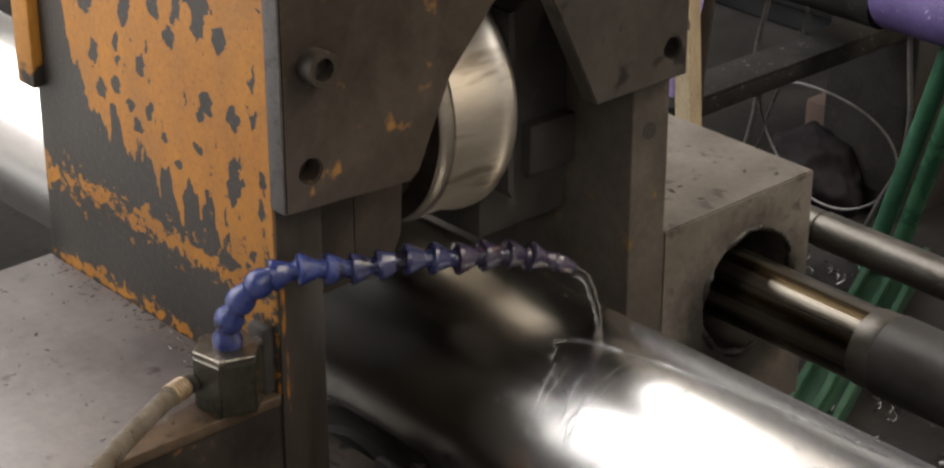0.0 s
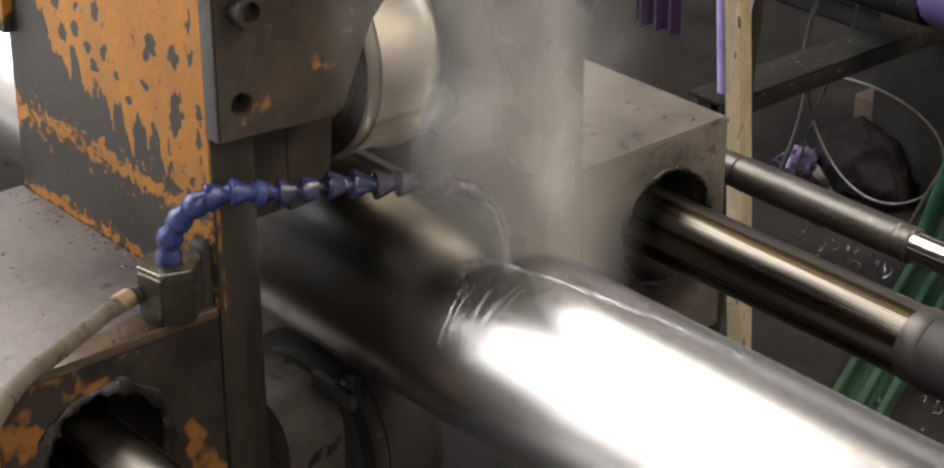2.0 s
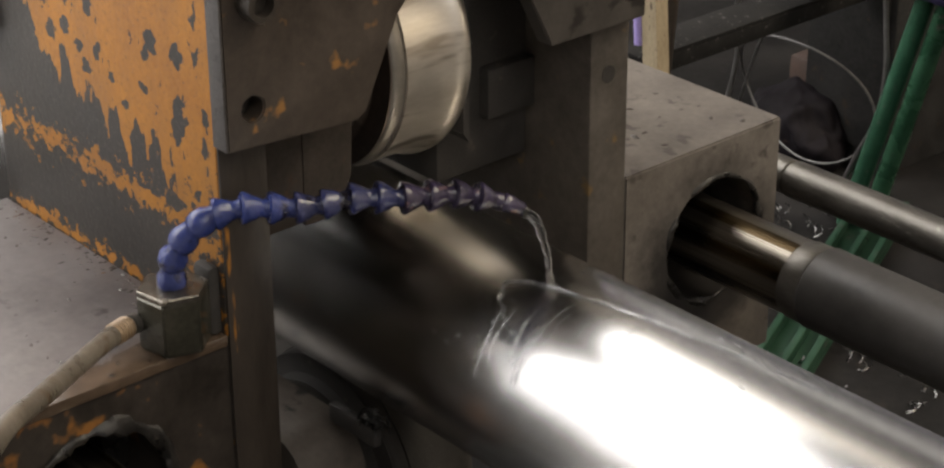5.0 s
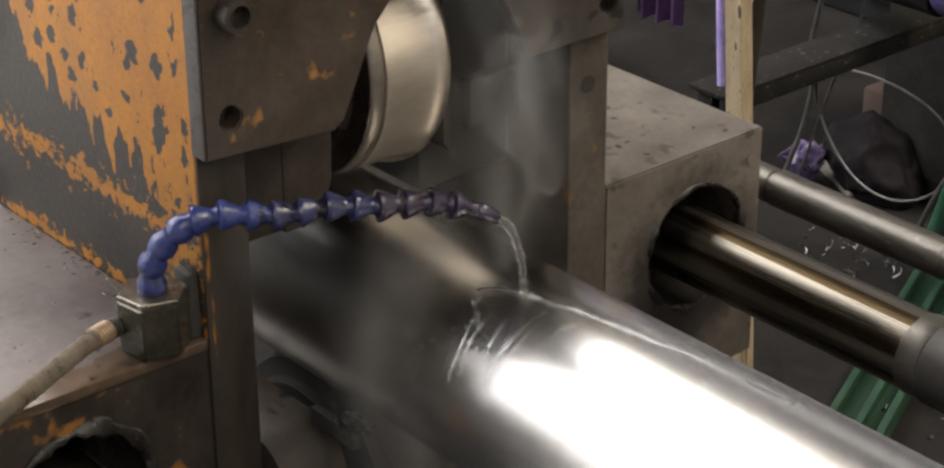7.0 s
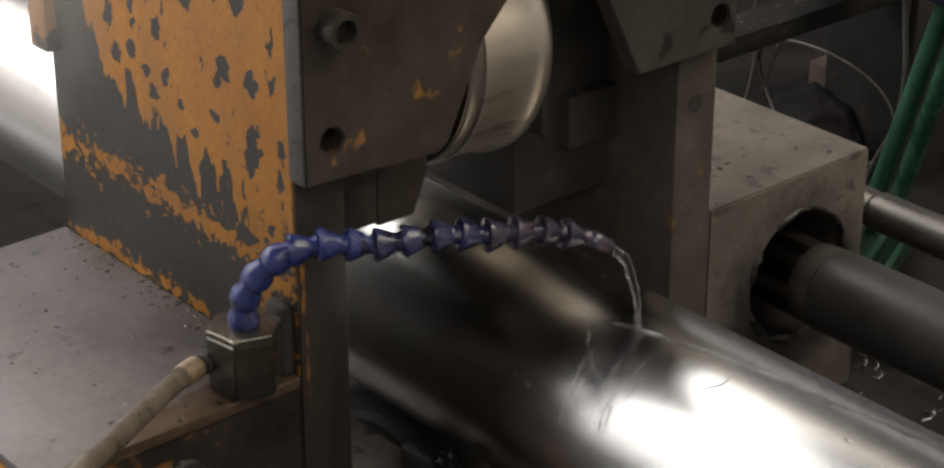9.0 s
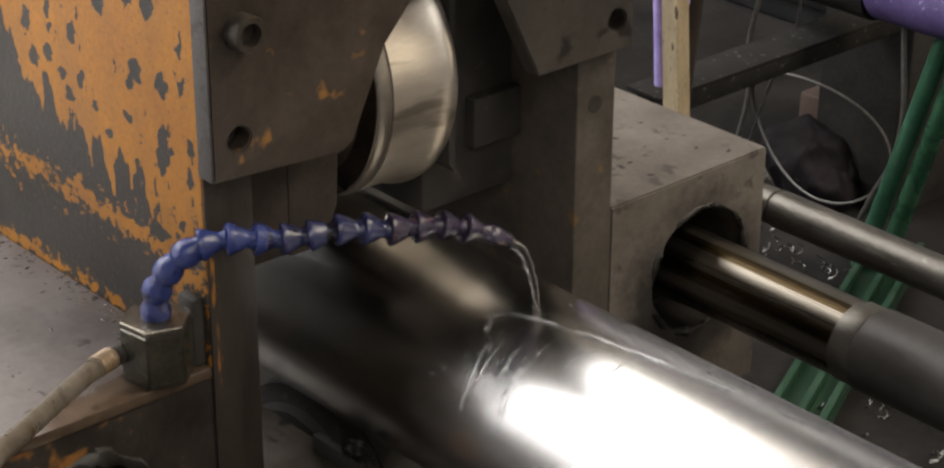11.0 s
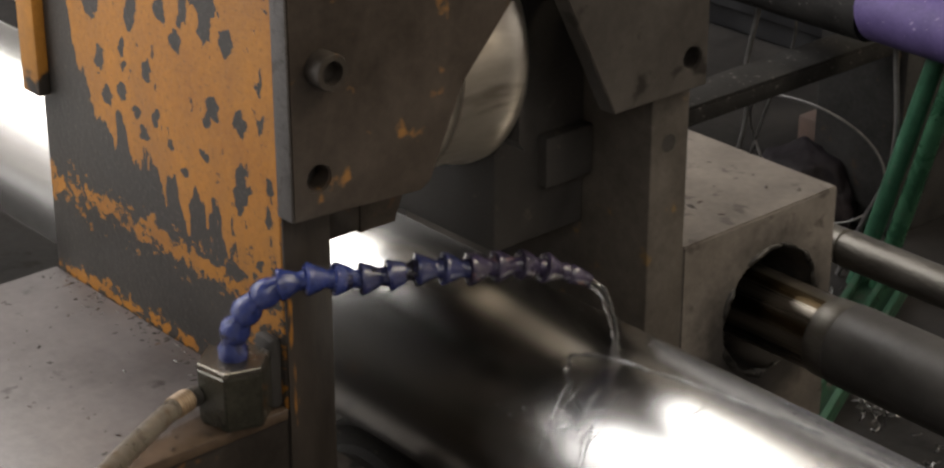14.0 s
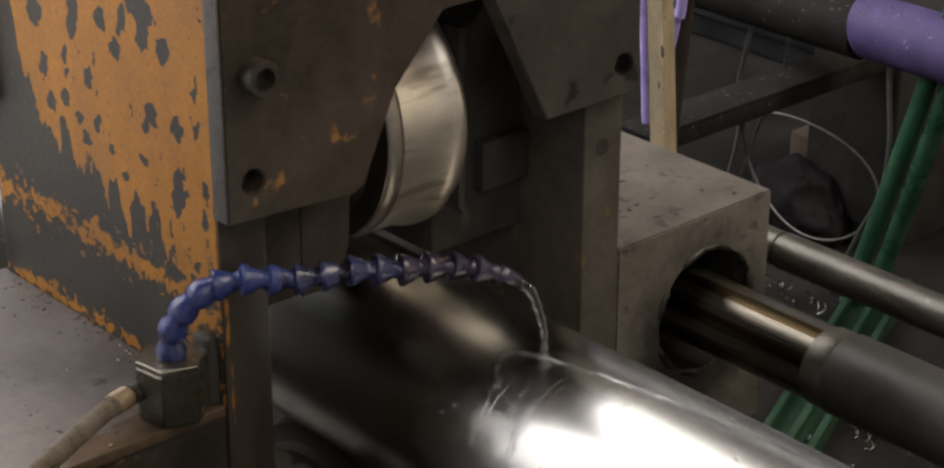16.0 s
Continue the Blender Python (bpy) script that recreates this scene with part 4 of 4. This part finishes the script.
rod(bm, foot + lean * 0.53 + side, tops - lean * 0.1 + side, 0.0075, seg=18)
thing("lilac_pipe", bm, LILAC, "straight pipe on a wooden post, coloured lilac for violet light", "pipe", "lilac pipes")
bm = bm_new()
sweep(bm, [(p, 0.0085) for p in smooth_line([(-0.806, 1.4, 3.99), (-0.806, 1.4, 1.0), (-0.81, 1.4, -0.2), (-0.8245, 1.4, -0.35), (-0.8367, 1.4, -0.41)], 8)], 16)
thing("lilac_pipe", bm, LILAC, "bent pipe beyond a wooden post, coloured lilac for violet light", "pipe", "lilac pipes")
bm = bm_new()
rod(bm, (-0.90, 1.432, FLOOR_Z), (-0.70, 1.432, 1.2), 0.0165, seg=20)
thing("steel_pipe", bm, DARKBROWN, "dark brown steel pipe leaning beside a wooden post", "pipe")
bm = bm_new()
n = 24
top = [bm.verts.new((-1.58 + 0.125 * k / n, 1.9 + 0.010 * math.sin(k * 0.8), 3.99)) for k in range(n + 1)]
low = [bm.verts.new((-1.57 + 0.12 * k / n, 1.9 + 0.013 * math.sin(k * 0.8 + 0.3), -0.738 + 0.006 * math.sin(k * 0.9))) for k in range(n + 1)]
for k in range(n):
    bm.faces.new((top[k], top[k + 1], low[k + 1], low[k]))
bmesh.ops.solidify(bm, geom=bm.faces[:], thickness=0.004)
thing("curtain", bm, CURTAIN, "hanging dark violet welding curtain in folds", "curtain")
# cables
ring = [(-1.002 + 0.1457 * math.cos(q) + 0.0653 * math.sin(q), 1.95 + 0.02 * math.sin(2 * q), -0.818 - 0.0588 * math.cos(q) + 0.0917 * math.sin(q)) for q in np.linspace(0, 2 * math.pi, 49)]
bm = bm_new()
sweep(bm, [(p, 0.0025) for p in ring], 10)
thing("cable_loop", bm, WIRE, "loop of pale stiff cable", "cable", "loose cables")
for pts, r in (([(-1.135, 1.95, -0.50), (-1.147, 1.95, -0.58), (-1.168, 1.95, -0.69), (-1.160, 1.95, -0.77), (-1.178, 1.95, -0.868), (-1.222, 1.95, -0.996)], 0.0052), ([(-1.108, 1.95, -0.46), (-1.085, 1.95, -0.525), (-1.058, 1.95, -0.566), (-1.075, 1.96, -0.65), (-1.135, 1.97, -0.78), (-1.2, 1.97, -0.997)], 0.003), ([(-0.795, 1.9, -0.53), (-0.787, 1.9, -0.60), (-0.779, 1.9, -0.67), (-0.781, 1.9, -0.73), (-0.793, 1.9, -0.79), (-0.83, 1.9, -0.87), (-0.88, 1.9, -0.996)], 0.005)):
    bm = bm_new()
    sweep(bm, [(p, r) for p in smooth_line(pts, 6)], 10)
    thing("cable", bm, WIRE, "pale hanging cable among the machines", "cable", "loose cables")
bm = bm_new()
bmesh.ops.create_icosphere(bm, subdivisions=5, radius=0.046, matrix=Matrix.Translation((-1.2, 1.99, -0.952)) @ Matrix.Diagonal((0.85, 0.6, 0.95, 1)))
for v in bm.verts:
    q = v.co * 26
    v.co += 0.022 * Vector(noise.noise_vector(q)) + 0.010 * Vector(noise.noise_vector(q * 2.7))
thing("plastic_bag", bm, FILM, "crumpled plastic bag coloured violet for the light on it", "plastic bag")
bm = bm_new()
bmesh.ops.create_icosphere(bm, subdivisions=5, radius=0.085, matrix=Matrix.Translation((-1.09, 2.06, -0.938)) @ Matrix.Rotation(radians(25), 4, "Y") @ Matrix.Diagonal((1.25, 0.85, 0.8, 1)))
for v in bm.verts:
    q = v.co * 14
    v.co += 0.02 * Vector(noise.noise_vector(q)) + 0.007 * Vector(noise.noise_vector(q * 3.1))
    v.co.z = max(v.co.z, FLOOR_Z)
thing("sack", bm, SACK, "slumped dark dirty sack on the floor", "sack")
bm = bm_new()
box(bm, -0.11, 0.11, -0.06, 0.06, 0, 0.014, 0.002)
for v in bm.verts:
    v.co += 0.003 * Vector(noise.noise_vector(v.co * 12))
thing("board", bm, CARD, "grey dirty board lying on the floor", "board").matrix_world = pose(-1.17, 2.10, FLOOR_Z, 0, 0, -25)
# pipes, cabinet
for a, b, mt, nm in (((-0.735, 1.9, -0.629), (-0.812, 1.9, -0.9042), GREYGREEN, "leaning grey-green painted pipe"), ((-0.683, 1.9, -0.60), (-0.765, 1.9, -0.90), PIPEGREEN, "leaning wet green painted pipe")):
    bm = bm_new()
    a, b = Vector(a), Vector(b)
    d = b - a
    a, b = a - d * 0.9, b + d * ((FLOOR_Z - b.z) / d.z)
    rod(bm, a, b, 0.0165, seg=24)
    thing("leaning_pipe", bm, mt, nm, "pipe", "leaning pipes")
cab = holder("steel_cabinet", "grey steel cabinet in the gloom behind the mill", "cabinet")
bm = bm_new()
box(bm, -1.12, -0.915, 2.1, 2.4, FLOOR_Z, -0.57, 0.006)
part("cabinet_body", bm, STEEL, cab)
bm = bm_new()
box(bm, -1.105, -0.93, 2.09, 2.0985, FLOOR_Z + 0.05, -0.6, 0.003)
part("cabinet_door", bm, STEEL, cab)
# Near-black box added so the background stays dark; it shades the floor.
far = holder("backdrop_cabinet", "large near-black box added as backdrop behind the mill", "machine")
bm = bm_new()
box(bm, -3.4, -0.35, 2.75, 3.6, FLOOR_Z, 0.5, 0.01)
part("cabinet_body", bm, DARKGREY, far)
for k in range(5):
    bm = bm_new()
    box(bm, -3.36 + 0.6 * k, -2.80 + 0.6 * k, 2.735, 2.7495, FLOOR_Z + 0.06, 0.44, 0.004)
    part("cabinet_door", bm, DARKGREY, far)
bm = bm_new()
box(bm, -1.245, -1.185, 2.2, 2.27, FLOOR_Z, -0.872, 0.008)
thing("brick", bm, RED, "dusty reddish block on the floor", "block")
# ------------------------------------------------------------------ on the bed below the rods
gbar = holder("green_channel", "green painted steel channel lying on the floor", "steel channel", pose(-0.67, 1.655, FLOOR_Z, 0, 0, 24.7))
bm = bm_new()
box(bm, -0.047, 0.047, -0.36, 0.36, 0.0, 0.012, 0.002)
part("web", bm, GREEN, gbar)
for x in (-0.041, 0.004, 0.041):
    bm = bm_new()
    box(bm, x - 0.006, x + 0.006, -0.358, 0.358, 0.0125, 0.034, 0.002)
    part("rib", bm, GREEN, gbar)


def curls(bm, spots):
    """Curls of swarf round each spot of (x, y, spread, count)."""
    for sx, sy, spread, count in spots:
        for k in range(count):
            x, y = rng_bits.gauss(sx, spread), rng_bits.gauss(sy, spread)
            a, r, q = rng_bits.uniform(0, 6.3), rng_bits.uniform(0.004, 0.012), rng_bits.uniform(0.002, 0.005)
            z = FLOOR_Z + 0.002 + abs(rng_bits.gauss(0, 0.012))
            pts = [(x + r * math.cos(a + t), y + r * math.sin(a + t), z + q * t) for t in (0, 0.8, 1.6, 2.4, 3.2)]
            sweep(bm, [(p, rng_bits.uniform(0.001, 0.0019)) for p in pts], 5)


bm = bm_new()
curls(bm, ((-0.50, 1.53, 0.03, 26), (-0.40, 1.50, 0.07, 14), (-0.95, 1.84, 0.05, 24), (-0.83, 1.80, 0.07, 10), (-0.25, 1.45, 0.12, 10)))
thing("metal_swarf", bm, SWARF, "scattered wet curls of metal swarf", "swarf", kind="stuff")


# the stand's way along the tube
STROKE = [(0, 0.0001), (0.5, -0.0378), (1, -0.0871), (1.5, -0.1365), (1.9, -0.1830), (2, -0.1915), (2.1, -0.1820), (2.5, -0.0597), (3, 0.0554), (3.3, 0.1451), (3.5, 0.1882), (3.6, 0.1801), (4, 0.1252), (5, 0.0402), (6, -0.0466), (6.5, -0.0897), (7, -0.1330), (7.35, -0.1658), (7.5, -0.1628), (8, -0.0392), (8.5, 0.0763), (8.85, 0.1377), (9, 0.1377), (9.5, 0.0957), (10.5, 0.0039), (11.5, -0.0881), (12, -0.1382), (12.5, -0.1812), (12.9, -0.2153), (13, -0.2158), (13.5, -0.0557), (14, 0.0830), (14.35, 0.1587), (14.5, 0.1648), (15, 0.1055), (15.5, 0.0537), (16, 0.0001)]


# ------------------------------------------------------------------ steam off the hot tube
def steam_material():
    m = bpy.data.materials.new("steam")
    m.use_nodes = True
    nt = m.node_tree
    nt.nodes.clear()
    out = nt.nodes.new("ShaderNodeOutputMaterial")
    att = nt.nodes.new("ShaderNodeAttribute")
    att.attribute_name = "fade"
    v = coords(nt)
    cloud = ramp(nt, noise_of(nt, v, 6.5, 4, 0.55, 0.5), (0.28, grey(0.3)), (0.74, grey(1.0)))
    alpha = maths(nt, "MULTIPLY", att.outputs["Fac"], cloud, True)
    dif = nt.nodes.new("ShaderNodeBsdfDiffuse")
    dif.inputs[0].default_value = (0.9, 0.9, 0.9, 1)
    trl = nt.nodes.new("ShaderNodeBsdfTranslucent")
    trl.inputs[0].default_value = (0.9, 0.9, 0.9, 1)
    both = nt.nodes.new("ShaderNodeMixShader")
    nt.links.new(dif.outputs[0], both.inputs[1])
    nt.links.new(trl.outputs[0], both.inputs[2])
    clear = nt.nodes.new("ShaderNodeBsdfTransparent")
    mix = nt.nodes.new("ShaderNodeMixShader")
    nt.links.new(alpha, mix.inputs[0])
    nt.links.new(clear.outputs[0], mix.inputs[1])
    nt.links.new(both.outputs[0], mix.inputs[2])
    nt.links.new(mix.outputs[0], out.inputs[0])
    return m


STEAM = steam_material()
rng = random.Random(7)


def wisp(width, height, strength):
    """A curled veil of steam, thin at its rim."""
    verts, faces, fade = [], [], []
    n, seed = 21, rng.uniform(0, 50)
    for a in range(n):
        for b in range(n):
            u, w = 2 * a / (n - 1) - 1, 2 * b / (n - 1) - 1
            q = Vector((u * 1.3 + seed, w * 1.3, seed))
            curl = noise.noise(q) * 0.035
            verts.append((u * width / 2 * (0.78 + 0.22 * w) + curl * 0.5, curl, w * height / 2 + 0.05 * noise.noise(q * 1.7)))
            rim = 1.25 * max(0.0, 1 - (u * u + w * w)) ** 2
            fade.append(strength * rim * (0.4 + 0.95 * max(0.0, 0.5 + noise.noise(q * 1.9))))
    for a in range(n - 1):
        for b in range(n - 1):
            k = a * n + b
            quad = (k, k + 1, k + n + 1, k + n)
            if max(fade[c] for c in quad) > 0.006:
                faces.append(quad)
    me = bpy.data.meshes.new("steam_wisp")
    me.from_pydata(verts, [], faces)
    layer = me.attributes.new("fade", "FLOAT", "POINT")
    layer.data.foreach_set("value", fade)
    me.materials.append(STEAM)
    for poly in me.polygons:
        poly.use_smooth = True
    return tagged(new("steam_wisp", me), "thin grey drifting wisp of steam", "steam", "steam over the tube")


# start time, seconds on the way, place before the stand, drift, width, thickness
WISPS = []
for peak, y0, y1, soft in ((1.9, 0.08, 0.30, 0.86), (7.5, 0.06, 0.28, 0.7), (12.2, 0.08, 0.30, 0.66)):
    for lead, size, thick in ((-1.25, 0.16, 0.22), (-0.9, 0.19, 0.26), (-0.6, 0.26, 0.34), (-0.4, 0.32, 0.42), (-0.2, 0.36, 0.44), (0.0, 0.36, 0.33), (0.18, 0.32, 0.24), (0.4, 0.28, 0.14)):
        WISPS.append((peak + lead, rng.uniform(1.0, 1.25), (rng.uniform(0.04, 0.10), rng.uniform(y0, y1)), (rng.uniform(-0.03, 0.08), rng.uniform(-0.06, 0.08)), size, thick * soft))
for t0, x, y in ((7.2, 0.13, 0.28), (7.3, 0.19, 0.31)):
    WISPS.append((t0, 1.0, (x, y), (0.03, 0.03), 0.27, 0.3))
for t0, x, y in ((7.1, 0.14, 0.03), (7.3, 0.16, 0.06)):
    WISPS.append((t0, 1.0, (x, y), (0.03, -0.01), 0.30, 0.40))
for t0, y in ((7.5, 0.08), (7.75, 0.04)):
    WISPS.append((t0, 0.95, (0.05, y), (0.0, -0.03), 0.21, 0.34))
for t0, x, y in ((2.72, 0.05, 0.20), (2.95, 0.05, 0.18)):
    WISPS.append((t0, 1.3, (x, y), (0.0, 0.01), 0.22, 0.2))
# some that blow across the near side of the stand
for t0, y in ((7.5, -0.12), (7.65, -0.15), (7.8, -0.13), (7.95, -0.15)):
    WISPS.append((t0, 1.5, (-0.10, y), (0.02, -0.02), 0.26, 0.36))


def stroke_at(t):
    for (a, p), (b, q) in zip(STROKE, STROKE[1:]):
        if a <= t <= b:
            return p + (q - p) * (t - a) / (b - a)
    return 0.0


# ------------------------------------------------------------------ what moves


def motions():
    slide = [(t, pose(s, 0, 0)) for t, s in STROKE]
    walk(stand, slide)
    walk(cool, slide)
    turn = 180 / math.pi / RR
    lifts = [(0, 0), (2.0, 0), (2.3, 1), (3.35, 1), (3.9, 0), (7.4, 0), (7.75, 1), (8.75, 1), (9.3, 0), (12.9, 0), (13.2, 1), (14.25, 1), (14.8, 0), (16, 0)]
    def lift_at(t):
        for (a, p), (b, q) in zip(lifts, lifts[1:]):
            if a <= t <= b:
                return p + (q - p) * (t - a) / (b - a)
        return 0.0
    times = sorted({t for t, _ in STROKE} | {t for t, _ in lifts})
    walk(upper_roll, [(t, pose(RX - 0.006 * lift_at(t), TY, RZ + 0.056 * lift_at(t), 0, stroke_at(t) * turn, 0)) for t in times])
    walk(carrier, [(t, pose(RX - 0.006 * lift_at(t), TY, RZ + 0.056 * lift_at(t))) for t in times])
    for t0, last, (x, y), (dx, dy), size, thick in WISPS:
        ob = wisp(size, size * 1.35, thick)
        yaw = (66 + 40 * (y - 0.1)) if y > 0 else 34
        base = stroke_at(t0 + 0.3)
        rows = [(0.0, pose(x + base, y, -0.82, -75, 0, yaw)), (max(t0, 0.1), pose(x + base, y, -0.82, -75, 0, yaw))]
        climb = (-0.15, -0.11, -0.04, 0.12, 0.5) if 0 < y < 0.07 and size < 0.31 else (-0.09, -0.04, 0.03, 0.16, 0.52) if y > 0 else (-0.02, 0.07, 0.15, 0.27, 0.60)
        for f, z in zip((0.0, 0.25, 0.5, 0.75, 1.0), climb):
            t = t0 + 0.12 + last * f
            clear = stroke_at(t) + 0.055 + 0.13 * size if y > 0.0 else stroke_at(t) - 0.11
            rows.append((t, pose(max(x + base + dx * f, clear), y + dy * f, z, -16 if y > 0 else -3, 8 * math.cos(5 * f), yaw + 14 * f)))
        last_x = rows[-1][1].translation.x
        gone = pose(last_x, y + dy * 1.5, 2.3, -20, 10, yaw + 20)
        rows.append((t0 + 1.5 + last, gone))
        if rows[-1][0] < 16.0:
            rows.append((16.0, gone))
        walk(ob, rows)
    walk(lower_roll, [(t, pose(RX, TY, 2 * TZ - RZ, 0, -s * turn, 0)) for t, s in STROKE])


motions()
